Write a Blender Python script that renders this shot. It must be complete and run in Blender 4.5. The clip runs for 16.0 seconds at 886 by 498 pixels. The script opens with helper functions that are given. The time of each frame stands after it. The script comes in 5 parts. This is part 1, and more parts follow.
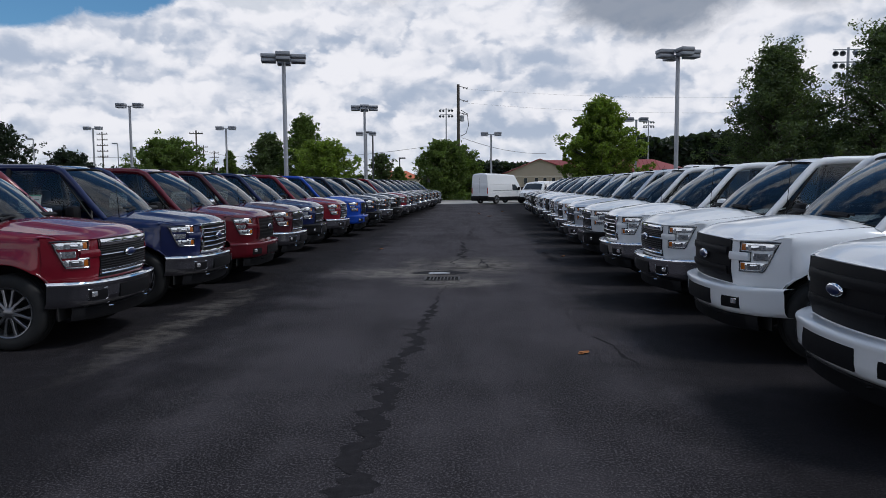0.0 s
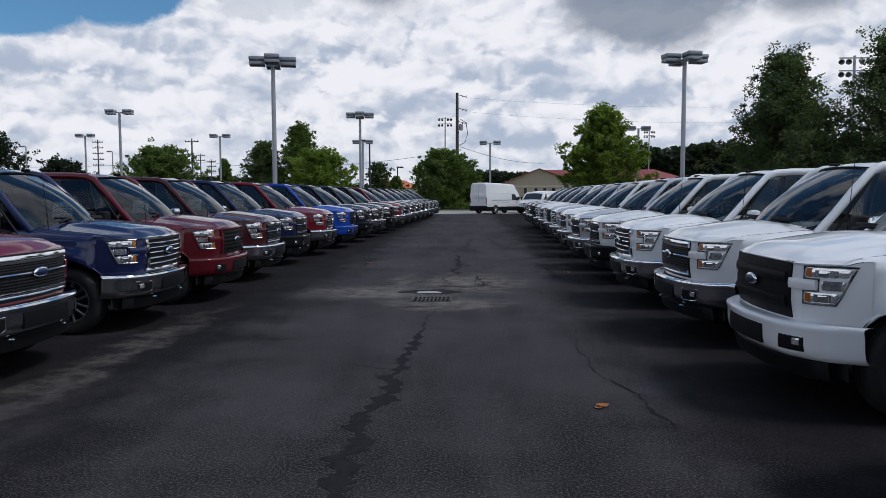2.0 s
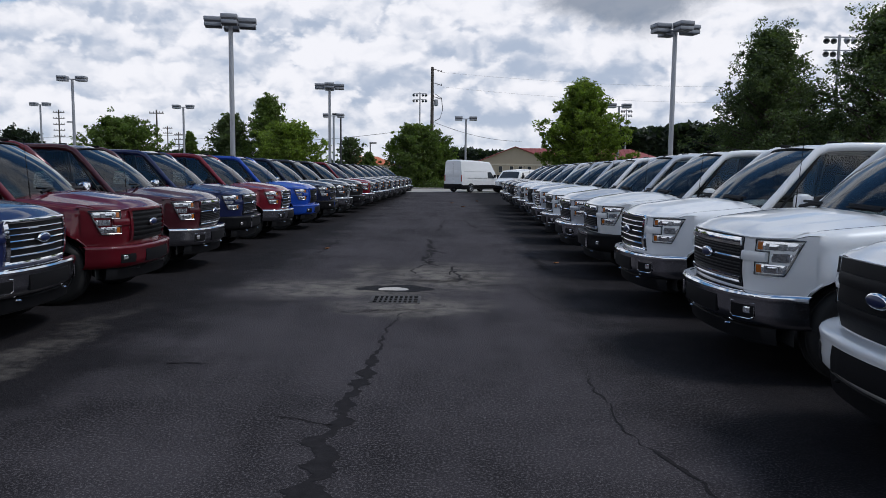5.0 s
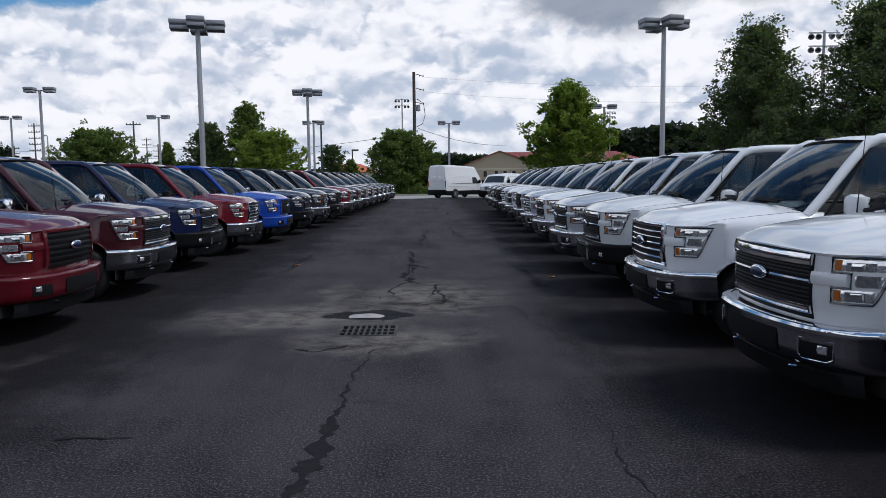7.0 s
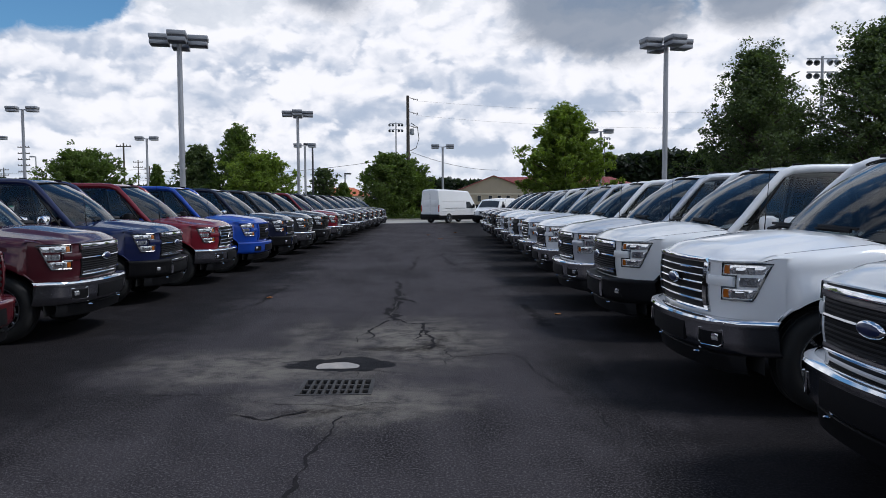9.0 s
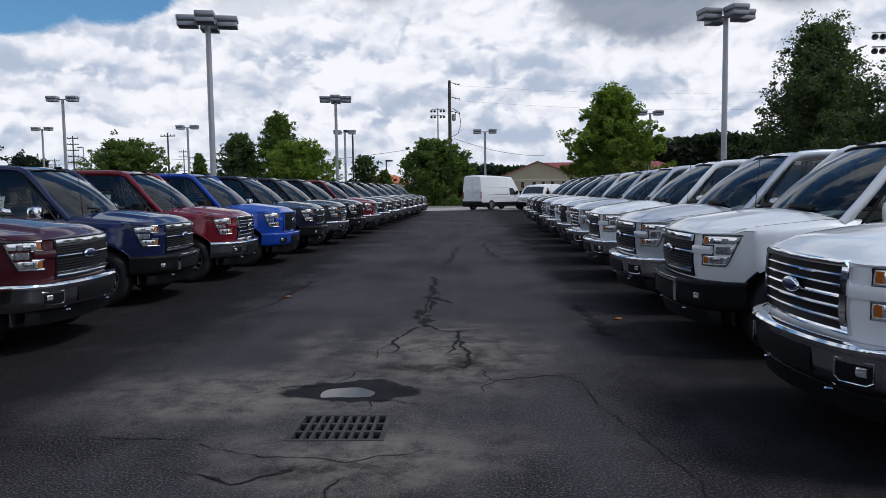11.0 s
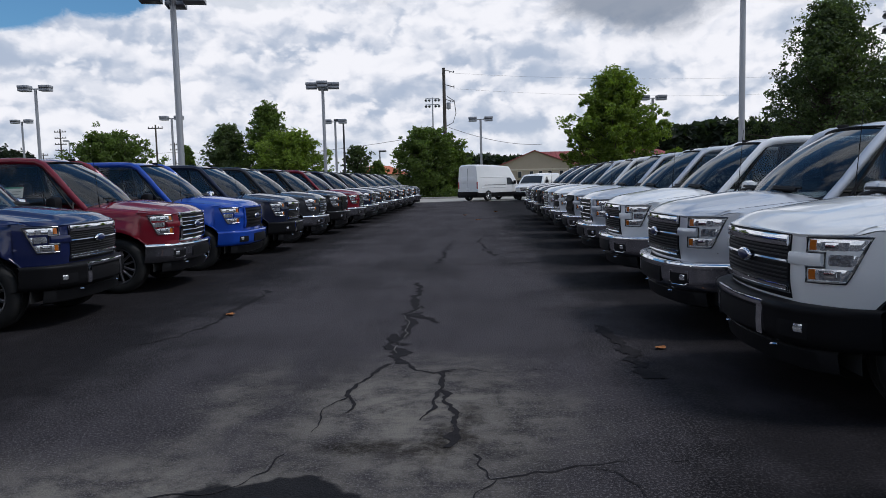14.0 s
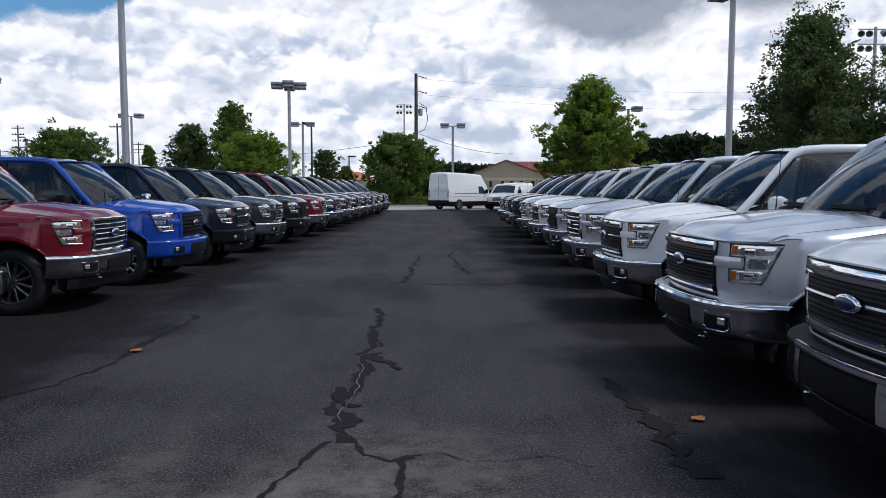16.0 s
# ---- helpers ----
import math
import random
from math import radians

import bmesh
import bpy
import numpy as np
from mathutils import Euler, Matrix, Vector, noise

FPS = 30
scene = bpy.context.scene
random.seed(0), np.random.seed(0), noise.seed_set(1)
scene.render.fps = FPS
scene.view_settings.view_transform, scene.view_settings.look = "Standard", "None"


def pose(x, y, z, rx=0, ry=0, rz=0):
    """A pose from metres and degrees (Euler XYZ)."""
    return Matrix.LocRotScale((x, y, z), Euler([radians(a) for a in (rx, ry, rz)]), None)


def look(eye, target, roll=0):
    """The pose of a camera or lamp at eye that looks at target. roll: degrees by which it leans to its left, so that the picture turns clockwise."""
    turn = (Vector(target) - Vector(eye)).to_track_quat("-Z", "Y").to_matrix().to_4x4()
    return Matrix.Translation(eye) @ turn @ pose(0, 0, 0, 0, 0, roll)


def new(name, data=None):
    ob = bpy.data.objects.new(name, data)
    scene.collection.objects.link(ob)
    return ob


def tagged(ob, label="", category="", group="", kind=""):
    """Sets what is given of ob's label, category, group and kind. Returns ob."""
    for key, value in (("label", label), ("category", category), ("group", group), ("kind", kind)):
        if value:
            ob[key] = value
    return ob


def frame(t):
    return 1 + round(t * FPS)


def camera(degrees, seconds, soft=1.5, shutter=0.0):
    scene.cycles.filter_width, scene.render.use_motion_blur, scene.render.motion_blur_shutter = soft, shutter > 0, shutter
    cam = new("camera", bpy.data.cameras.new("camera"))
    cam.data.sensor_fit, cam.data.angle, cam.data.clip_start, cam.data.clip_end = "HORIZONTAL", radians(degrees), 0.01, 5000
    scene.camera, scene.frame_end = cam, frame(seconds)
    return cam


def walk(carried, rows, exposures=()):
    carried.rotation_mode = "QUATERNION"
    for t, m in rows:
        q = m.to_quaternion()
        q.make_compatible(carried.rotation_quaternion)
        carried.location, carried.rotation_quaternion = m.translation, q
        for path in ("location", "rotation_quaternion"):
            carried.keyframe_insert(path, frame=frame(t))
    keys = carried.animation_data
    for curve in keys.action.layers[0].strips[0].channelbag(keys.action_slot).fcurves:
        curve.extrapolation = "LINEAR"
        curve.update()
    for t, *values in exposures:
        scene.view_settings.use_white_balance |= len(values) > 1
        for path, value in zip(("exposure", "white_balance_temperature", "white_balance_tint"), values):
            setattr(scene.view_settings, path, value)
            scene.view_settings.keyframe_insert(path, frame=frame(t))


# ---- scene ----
cam = camera(61.7, 16.0, 0.7)
PATH = [
    (0, (-0.143, 0.041, 1.709), (-0.216, 2.032, 1.537), -0.4),
    (0.5, (-0.076, 0.453, 1.685), (-0.196, 2.442, 1.522), -0.1),
    (1, (-0.07, 0.844, 1.685), (-0.126, 2.837, 1.53), 0.2),
    (1.5, (-0.075, 1.256, 1.698), (-0.125, 3.249, 1.532), -0.7),
    (2, (-0.046, 1.657, 1.683), (-0.117, 3.651, 1.537), -0.2),
    (2.5, (-0.043, 2.05, 1.668), (-0.154, 4.043, 1.543), -0.2),
    (3, (-0.081, 2.447, 1.682), (-0.136, 4.439, 1.512), 0.2),
    (3.5, (-0.01, 2.838, 1.668), (-0.094, 4.829, 1.497), 0.9),
    (4, (-0.003, 3.223, 1.664), (-0.064, 5.214, 1.484), 0.4),
    (4.5, (-0.03, 3.626, 1.66), (-0.005, 5.616, 1.464), 0.8),
    (4.7, (-0.047, 3.766, 1.652), (-0.04, 5.756, 1.451), 0.8),
    (6.8, (0.025, 5.367, 1.657), (0.042, 7.356, 1.444), -0.6),
    (7, (0.028, 5.507, 1.649), (0.065, 7.498, 1.459), -0.7),
    (7.5, (0.019, 5.89, 1.646), (0.077, 7.882, 1.476), -0.5),
    (8, (0.105, 6.283, 1.623), (0.117, 8.277, 1.469), -0.4),
    (8.5, (0.129, 6.639, 1.641), (0.146, 8.631, 1.466), -0.2),
    (9, (0.111, 7.038, 1.617), (0.166, 9.033, 1.493), -0.3),
    (9.5, (0.121, 7.437, 1.631), (0.115, 9.434, 1.523), -0.4),
    (9.7, (0.132, 7.605, 1.629), (0.082, 9.598, 1.472), -0.4),
    (11.8, (0.233, 9.165, 1.59), (0.173, 11.158, 1.431), -0.9),
    (12, (0.223, 9.304, 1.604), (0.193, 11.297, 1.437), -0.5),
    (12.5, (0.249, 9.679, 1.589), (0.21, 11.671, 1.416), -0.3),
    (13, (0.324, 10.124, 1.582), (0.274, 12.111, 1.362), 0.6),
    (13.5, (0.282, 10.636, 1.564), (0.312, 12.628, 1.391), 0.5),
    (14, (0.301, 11.007, 1.545), (0.246, 12.998, 1.363), -1.4),
    (14.5, (0.297, 11.431, 1.558), (0.321, 13.42, 1.35), -0.1),
    (15, (0.24, 11.906, 1.554), (0.268, 13.895, 1.341), 0.4),
    (15.5, (0.296, 12.373, 1.522), (0.287, 14.365, 1.344), -0.1),
    (16, (0.282, 12.795, 1.538), (0.311, 14.788, 1.376), 0.0),
]
walk(cam, [(t, look(eye, target, roll)) for t, eye, target, roll in PATH], exposures=((0, -0.08, 6300, 12), (4.5, 0.0, 6300, 12), (9.5, 0.1, 6300, 12), (13, 0.0, 6300, 12), (14.5, 0.05, 6300, 12), (16, 0.2, 6300, 12)))

# ---- world, sun ----
class Nodes:
    """Short calls for building node trees."""
    def __init__(self, tree):
        self.t = tree
    def add(self, kind, **sets):
        n = self.t.nodes.new(kind)
        for k, v in sets.items():
            if k == "op": n.operation = v
            elif k == "blend": n.blend_type = v
            elif k == "dtype": n.data_type = v
            elif k == "feature": n.feature = v
            elif k == "sky": n.sky_type = v
        return n
    def put(self, sock, v):
        if isinstance(v, bpy.types.NodeSocket): self.t.links.new(v, sock)
        elif isinstance(v, (tuple, list)) and sock.type == "RGBA" and len(v) == 3: sock.default_value = (*v, 1)
        else: sock.default_value = v
    def math(self, op, a, b=0.0, c=None):
        n = self.add("ShaderNodeMath", op=op)
        self.put(n.inputs[0], a); self.put(n.inputs[1], b)
        if c is not None: self.put(n.inputs[2], c)
        return n.outputs[0]
    def vmath(self, op, a, b=(0, 0, 0)):
        n = self.add("ShaderNodeVectorMath", op=op)
        self.put(n.inputs[0], a); self.put(n.inputs[1], b)
        return n.outputs["Value"] if op in ("LENGTH", "DISTANCE", "DOT_PRODUCT") else n.outputs[0]
    def scale(self, v, s):
        n = self.add("ShaderNodeVectorMath", op="SCALE")
        self.put(n.inputs[0], v); self.put(n.inputs["Scale"], s)
        return n.outputs[0]
    def noise(self, v, scale, detail=4.0, rough=0.55, dist=0.0, color=False):
        n = self.add("ShaderNodeTexNoise")
        if v is not None: self.put(n.inputs["Vector"], v)
        n.inputs["Scale"].default_value, n.inputs["Detail"].default_value = scale, detail
        n.inputs["Roughness"].default_value, n.inputs["Distortion"].default_value = rough, dist
        return n.outputs["Color"] if color else n.outputs[0]
    def ramp(self, v, a, b, lo=0.0, hi=1.0, smooth=True):
        n = self.add("ShaderNodeMapRange")
        n.interpolation_type = "SMOOTHSTEP" if smooth else "LINEAR"
        self.put(n.inputs["Value"], v)
        for k, x in (("From Min", a), ("From Max", b), ("To Min", lo), ("To Max", hi)): self.put(n.inputs[k], x)
        return n.outputs[0]
    def mix(self, f, a, b, blend="MIX"):
        n = self.add("ShaderNodeMix", dtype="RGBA", blend=blend)
        self.put(n.inputs[0], f); self.put(n.inputs[6], a); self.put(n.inputs[7], b)
        return n.outputs[2]
    def bump(self, h, strength, dist):
        n = self.add("ShaderNodeBump")
        n.inputs["Strength"].default_value, n.inputs["Distance"].default_value = strength, dist
        self.put(n.inputs["Height"], h)
        return n.outputs[0]


SUN_EL, SUN_AZ = 54, 264      # degrees: height, and turn to the left of +y
world = bpy.data.worlds.new("world")
scene.world = world
world.use_nodes = True
W = Nodes(world.node_tree)
back = world.node_tree.nodes["Background"]
sky = W.add("ShaderNodeTexSky", sky="NISHITA")
sky.sun_disc, sky.sun_elevation, sky.sun_rotation = False, radians(SUN_EL), radians(-SUN_AZ)
way = W.add("ShaderNodeTexCoord").outputs["Generated"]
sep = W.add("ShaderNodeSeparateXYZ"); W.put(sep.inputs[0], way)
up = sep.outputs[2]
blue = W.mix(1.0, sky.outputs[0], (0.050, 0.082, 0.100), "MULTIPLY")


def toward(x, y, z):
    return tuple(Vector((x, y, z)).normalized())


def cellular(v, size):
    n = W.add("ShaderNodeTexVoronoi", feature="SMOOTH_F1")
    n.inputs["Scale"].default_value, n.inputs["Smoothness"].default_value = size, 0.35
    W.put(n.inputs["Vector"], v)
    return n.outputs[0]


# one warped direction for all the cloud shapes, flattened so that puffs lie wider than high
comb = W.add("ShaderNodeCombineXYZ")
for i, k in ((0, 1.0), (1, 1.0), (2, 1.5)):
    W.put(comb.inputs[i], W.math("MULTIPLY", sep.outputs[i], k))
cw = W.vmath("ADD", comb.outputs[0], W.scale(W.vmath("SUBTRACT", W.noise(comb.outputs[0], 9.0, 5.0, 0.6, color=True), (0.5, 0.5, 0.5)), 0.10))
puffs = W.math("ADD", W.math("MULTIPLY", cellular(cw, 15.0), -0.60), W.math("ADD", W.math("MULTIPLY", cellular(cw, 36.0), -0.30), W.math("MULTIPLY", cellular(cw, 80.0), -0.14)))
lower = W.vmath("ADD", cw, (-0.010, 0.0, 0.016))
relief = W.math("SUBTRACT", puffs, W.math("ADD", W.math("MULTIPLY", cellular(lower, 15.0), -0.60), W.math("MULTIPLY", cellular(lower, 36.0), -0.30)))
veil = W.noise(cw, 4.2, 7.0, 0.56)

# broken sky overhead: blue between bright drifting cloud
drift = W.noise(W.vmath("ADD", cw, (3.1, 0.4, 0.0)), 2.6, 8.0, 0.58)
cover = W.ramp(W.math("SUBTRACT", drift, W.ramp(up, 0.30, 0.55, 0.0, 0.09)), 0.375, 0.49)
heaven = W.mix(cover, blue, W.mix(W.ramp(veil, 0.35, 0.65), (0.50, 0.55, 0.62), (0.80, 0.82, 0.85)))

# banks of cumulus one behind another, the lowest the farthest: bright heaped tops, grey bases
BANKS = ((0.275, 0.10, 0.12, 5.2), (0.205, 0.11, 0.085, 9.7), (0.150, 0.085, 0.07, 14.1), (0.105, 0.06, 0.055, 21.3), (0.068, 0.04, 0.040, 27.9), (0.036, 0.025, 0.030, 33.5))
for edge, swing, fade, seed in BANKS:
    heap = W.noise(W.vmath("ADD", cw, (seed, seed * 0.7, 0.0)), 4.2 if edge > 0.12 else 8.0, 4.0, 0.55)
    crest = W.math("ADD", W.math("MULTIPLY", W.math("SUBTRACT", heap, 0.5), swing * 2.4), W.math("MULTIPLY", W.math("ADD", puffs, 0.42), swing * 0.55))
    deep = W.math("SUBTRACT", W.math("ADD", crest, edge), up)
    tone = W.math("ADD", W.ramp(deep, 0.0, fade, 1.0, 0.40), W.math("ADD", W.math("MULTIPLY", relief, 1.7), W.math("MULTIPLY", W.math("SUBTRACT", veil, 0.5), 1.3)))
    shade = W.mix(W.ramp(tone, 0.05, 1.0), (0.42, 0.49, 0.60), (0.885, 0.885, 0.905))
    heaven = W.mix(W.ramp(deep, -0.006, 0.012), heaven, shade)


def spot(d, inner, outer, rag=0.14):
    """1 inside a ragged patch of sky round the direction d."""
    r = W.vmath("DISTANCE", W.vmath("MULTIPLY", way, (1, 1, 1.9)), (d[0], d[1], d[2] * 1.9))
    r = W.math("ADD", r, W.math("MULTIPLY", W.math("SUBTRACT", W.noise(cw, 6.0, 6.0, 0.6), 0.5), rag * 3))
    return W.ramp(r, outer, inner)


hole = W.math("MAXIMUM", spot(toward(-0.49, 1, 0.292), 0.085, 0.105, 0.035), W.math("MAXIMUM", spot(toward(-0.64, 1, 0.292), 0.10, 0.12, 0.035), spot(toward(-0.20, 1, 0.46), 0.14, 0.17, 0.03)))
dark = W.math("MAXIMUM", spot(toward(0.245, 1, 0.272), 0.09, 0.17, 0.07), W.math("MAXIMUM", spot(toward(-0.13, 1, 0.27), 0.02, 0.08, 0.05), spot(toward(0.44, 1, 0.275), 0.03, 0.10, 0.05)))
heaven = W.mix(hole, heaven, blue)
heaven = W.mix(W.math("MULTIPLY", dark, 0.85), heaven, (0.20, 0.245, 0.315))
haze = W.ramp(up, 0.09, 0.0)
heaven = W.mix(W.math("MULTIPLY", haze, 0.45), heaven, (0.62, 0.68, 0.74))
W.put(back.inputs[0], heaven)
back.inputs[1].default_value = 1.02

sun = new("sun", bpy.data.lights.new("sun", "SUN"))
sun.data.energy, sun.data.angle, sun.data.color = 1.75, radians(14), (1.0, 0.985, 0.965)
sun.matrix_world = look((-math.sin(radians(SUN_AZ)) * math.cos(radians(SUN_EL)) * 50, math.cos(radians(SUN_AZ)) * math.cos(radians(SUN_EL)) * 50, math.sin(radians(SUN_EL)) * 50), (0, 0, 0))


# ---- materials ----
def material(name):
    m = bpy.data.materials.new(name)
    m.use_nodes = True
    n = Nodes(m.node_tree)
    n.b = m.node_tree.nodes["Principled BSDF"]
    n.pos = n.add("ShaderNodeTexCoord").outputs["Object"]
    return m, n


def plain(name, color, rough=0.5, metal=0.0, coat=0.0, vary=0.15, scale=6.0, bump=0.0, emit=None):
    m, n = material(name)
    v = n.noise(n.pos, scale, 5.0, 0.6)
    w = n.noise(n.pos, scale * 9, 3.0, 0.6)
    f = n.math("ADD", n.math("MULTIPLY", n.math("SUBTRACT", v, 0.5), vary * 2), n.math("MULTIPLY", n.math("SUBTRACT", w, 0.5), vary))
    n.put(n.b.inputs["Base Color"], n.scale(tuple(color), n.math("ADD", f, 1.0)))
    n.put(n.b.inputs["Roughness"], n.math("ADD", n.math("MULTIPLY", f, 0.4), rough))
    n.b.inputs["Metallic"].default_value = metal
    n.b.inputs["Coat Weight"].default_value = coat
    n.b.inputs["Coat Roughness"].default_value = 0.04
    if bump: n.put(n.b.inputs["Normal"], n.bump(w, bump, 0.004))
    if emit:
        n.b.inputs["Emission Color"].default_value = (*color, 1)
        n.b.inputs["Emission Strength"].default_value = emit
    return m


def paint(name, color, metal=0.0, rough=0.35):
    """Car paint: flake under a clear coat, with faint road film."""
    m, n = material(name)
    flake = n.noise(n.pos, 900, 2.0, 0.5)
    film = n.noise(n.pos, 2.2, 5.0, 0.6)
    k = n.math("ADD", n.math("MULTIPLY", flake, 0.16), n.math("ADD", n.math("MULTIPLY", film, 0.10), 0.87))
    n.put(n.b.inputs["Base Color"], n.scale(tuple(color), k))
    n.b.inputs["Metallic"].default_value = metal
    n.b.inputs["Specular IOR Level"].default_value = 0.15
    n.put(n.b.inputs["Roughness"], n.ramp(film, 0.3, 0.7, rough - 0.05, rough + 0.08))
    n.b.inputs["Coat Weight"].default_value = 1.0
    n.b.inputs["Coat IOR"].default_value = 1.52
    n.put(n.b.inputs["Coat Roughness"], n.ramp(film, 0.35, 0.75, 0.01, 0.045))
    return m


def glass(name, tint, tone=1.0):
    m, n = material(name)
    nt = m.node_tree
    tr = n.add("ShaderNodeBsdfTransparent"); tr.inputs[0].default_value = (*tint, 1)
    gl = n.add("ShaderNodeBsdfGlossy"); gl.inputs["Roughness"].default_value = 0.015
    gl.inputs[0].default_value = (tone, tone, tone, 1)
    fr = n.add("ShaderNodeFresnel"); fr.inputs[0].default_value = 1.62
    mx = n.add("ShaderNodeMixShader")
    n.put(mx.inputs[0], fr.outputs[0]); n.put(mx.inputs[1], tr.outputs[0]); n.put(mx.inputs[2], gl.outputs[0])
    n.put(nt.nodes["Material Output"].inputs[0], mx.outputs[0])
    return m


def leaf(name, color, dark=0.5):
    m, n = material(name)
    r = n.add("ShaderNodeNewGeometry").outputs["Random Per Island"]
    big = n.noise(n.pos, 0.7, 3.0)
    f = n.math("ADD", n.math("MULTIPLY", r, 0.55), n.math("MULTIPLY", big, 0.7))
    c = n.mix(n.ramp(f, 0.3, 1.0), tuple(dark * x for x in color), color)
    n.put(n.b.inputs["Base Color"], c)
    n.b.inputs["Roughness"].default_value = 0.55
    tl = n.add("ShaderNodeBsdfTranslucent"); n.put(tl.inputs[0], n.mix(1.0, c, (1.0, 1.15, 0.45), "MULTIPLY"))
    mx = n.add("ShaderNodeMixShader"); mx.inputs[0].default_value = 0.5
    n.put(mx.inputs[1], n.b.outputs[0]); n.put(mx.inputs[2], tl.outputs[0])
    n.put(m.node_tree.nodes["Material Output"].inputs[0], mx.outputs[0])
    return m


def asphalt():
    m, n = material("asphalt")
    p = n.pos
    grit = n.noise(p, 58, 6.0, 0.8)
    stone = n.add("ShaderNodeTexVoronoi"); stone.inputs["Scale"].default_value = 85; n.put(stone.inputs["Vector"], p)
    patch = n.noise(p, 0.35, 5.0, 0.6)
    mid = n.noise(p, 2.4, 6.0, 0.65)
    # streaks where cars have swung through the aisle
    sq = n.vmath("MULTIPLY", p, (1.0, 0.16, 1.0))
    streak = n.noise(sq, 1.5, 5.0, 0.6)
    v = n.math("ADD", n.math("MULTIPLY", patch, 0.5), n.math("ADD", n.math("MULTIPLY", mid, 0.3), n.math("MULTIPLY", streak, 0.4)))
    # shade beside the trucks put into the colour: bays darkened, open aisle paler
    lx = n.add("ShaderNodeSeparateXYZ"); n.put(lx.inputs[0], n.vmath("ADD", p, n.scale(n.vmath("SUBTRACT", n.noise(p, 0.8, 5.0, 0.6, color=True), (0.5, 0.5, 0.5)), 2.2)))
    aisle_light = n.ramp(n.math("ABSOLUTE", n.math("ADD", lx.outputs[0], 0.55)), 3.1, 1.4)
    aisle_light = n.math("MULTIPLY", aisle_light, n.ramp(lx.outputs[1], 2.0, 12.0, 0.68, 1.0))
    v = n.math("ADD", v, n.math("SUBTRACT", n.math("MULTIPLY", aisle_light, 0.18), 0.12))
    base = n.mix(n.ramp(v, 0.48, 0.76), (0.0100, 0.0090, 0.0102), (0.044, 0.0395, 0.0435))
    # pale grit thinned in the bays too, to deepen that painted shade
    base = n.mix(n.math("MULTIPLY", n.ramp(grit, 0.50, 0.61), n.ramp(aisle_light, 0.0, 1.0, 0.20, 1.0)), base, (0.118, 0.108, 0.113))
    base = n.mix(n.math("MULTIPLY", n.ramp(stone.outputs[0], 0.0, 0.4, 1.0, 0.0), 0.5), base, (0.009, 0.009, 0.010))
    wob = n.scale(n.vmath("SUBTRACT", n.noise(p, 1.3, 5.0, 0.62, color=True), (0.5, 0.5, 0.5)), 1.3)
    q = n.vmath("ADD", p, wob)
    def blot(x, y, rx, ry, soft=0.45, k=q):
        d = n.vmath("LENGTH", n.vmath("MULTIPLY", n.vmath("SUBTRACT", k, (x, y, 0)), (1 / rx, 1 / ry, 0.0)))
        return n.ramp(d, 1.0, 1.0 - soft)
    silt = n.math("MAXIMUM", n.math("MAXIMUM", blot(-1.4, 14.4, 1.9, 1.2, 0.85), n.math("MULTIPLY", blot(-1.35, 16.0, 0.45, 2.0, 0.95), 0.6)), n.math("MAXIMUM", blot(0.0, 15.8, 1.4, 2.2, 0.85), blot(-0.4, 13.0, 1.3, 0.9, 0.8)))
    silt = n.math("MAXIMUM", silt, n.math("MULTIPLY", blot(-3.75, 9.5, 0.30, 4.2, 0.8), 0.4))
    silt = n.math("MULTIPLY", silt, n.ramp(n.noise(p, 3.5, 7.0, 0.72), 0.34, 0.62, 0.12, 1.0))
    base = n.mix(n.math("MULTIPLY", silt, 0.95), base, (0.165, 0.150, 0.132))
    brown = n.math("MAXIMUM", blot(-0.1, 15.35, 0.6, 0.32, 0.9), n.math("MAXIMUM", blot(0.35, 15.6, 0.2, 0.7, 0.9), blot(-0.7, 12.85, 0.6, 0.2, 0.9)))
    brown = n.math("MULTIPLY", brown, n.ramp(n.noise(p, 9.0, 6.0, 0.75), 0.36, 0.58, 0.1, 1.0))
    base = n.mix(n.math("MULTIPLY", brown, 0.9), base, (0.022, 0.018, 0.016))
    r3 = n.vmath("ADD", p, n.scale(n.vmath("SUBTRACT", n.noise(p, 6.0, 6.0, 0.7, color=True), (0.5, 0.5, 0.5)), 0.45))
    stain = n.math("MAXIMUM", blot(-0.36, 15.22, 0.40, 0.15, 0.9, r3), blot(0.14, 15.32, 0.15, 0.36, 0.9, r3))
    base = n.mix(n.math("MULTIPLY", stain, n.ramp(n.noise(p, 26.0, 4.0, 0.7), 0.35, 0.6, 0.35, 0.95)), base, (0.016, 0.013, 0.010))
    r2 = n.vmath("ADD", p, n.scale(n.vmath("SUBTRACT", n.noise(p, 4.0, 4.0, color=True), (0.5, 0.5, 0.5)), 0.35))
    wet = blot(-0.71, 14.44, 0.57, 0.35, 0.12, r2)
    base = n.mix(n.math("MULTIPLY", wet, 0.95), base, (0.009, 0.009, 0.011))
    drip = n.math("MAXIMUM", n.ramp(n.noise(n.vmath("MULTIPLY", p, (0.9, 1.6, 1)), 0.9, 4.0, 0.6), 0.62, 0.74), 0.0)
    base = n.mix(n.math("MULTIPLY", drip, 0.4), base, (0.022, 0.021, 0.022))
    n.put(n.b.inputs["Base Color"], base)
    n.put(n.b.inputs["Roughness"], n.math("SUBTRACT", n.ramp(mid, 0.3, 0.7, 0.80, 0.93), n.math("MULTIPLY", wet, 0.12)))
    n.b.inputs["Specular IOR Level"].default_value = 0.07
    h = n.math("ADD", n.math("MULTIPLY", stone.outputs[0], 0.6), grit)
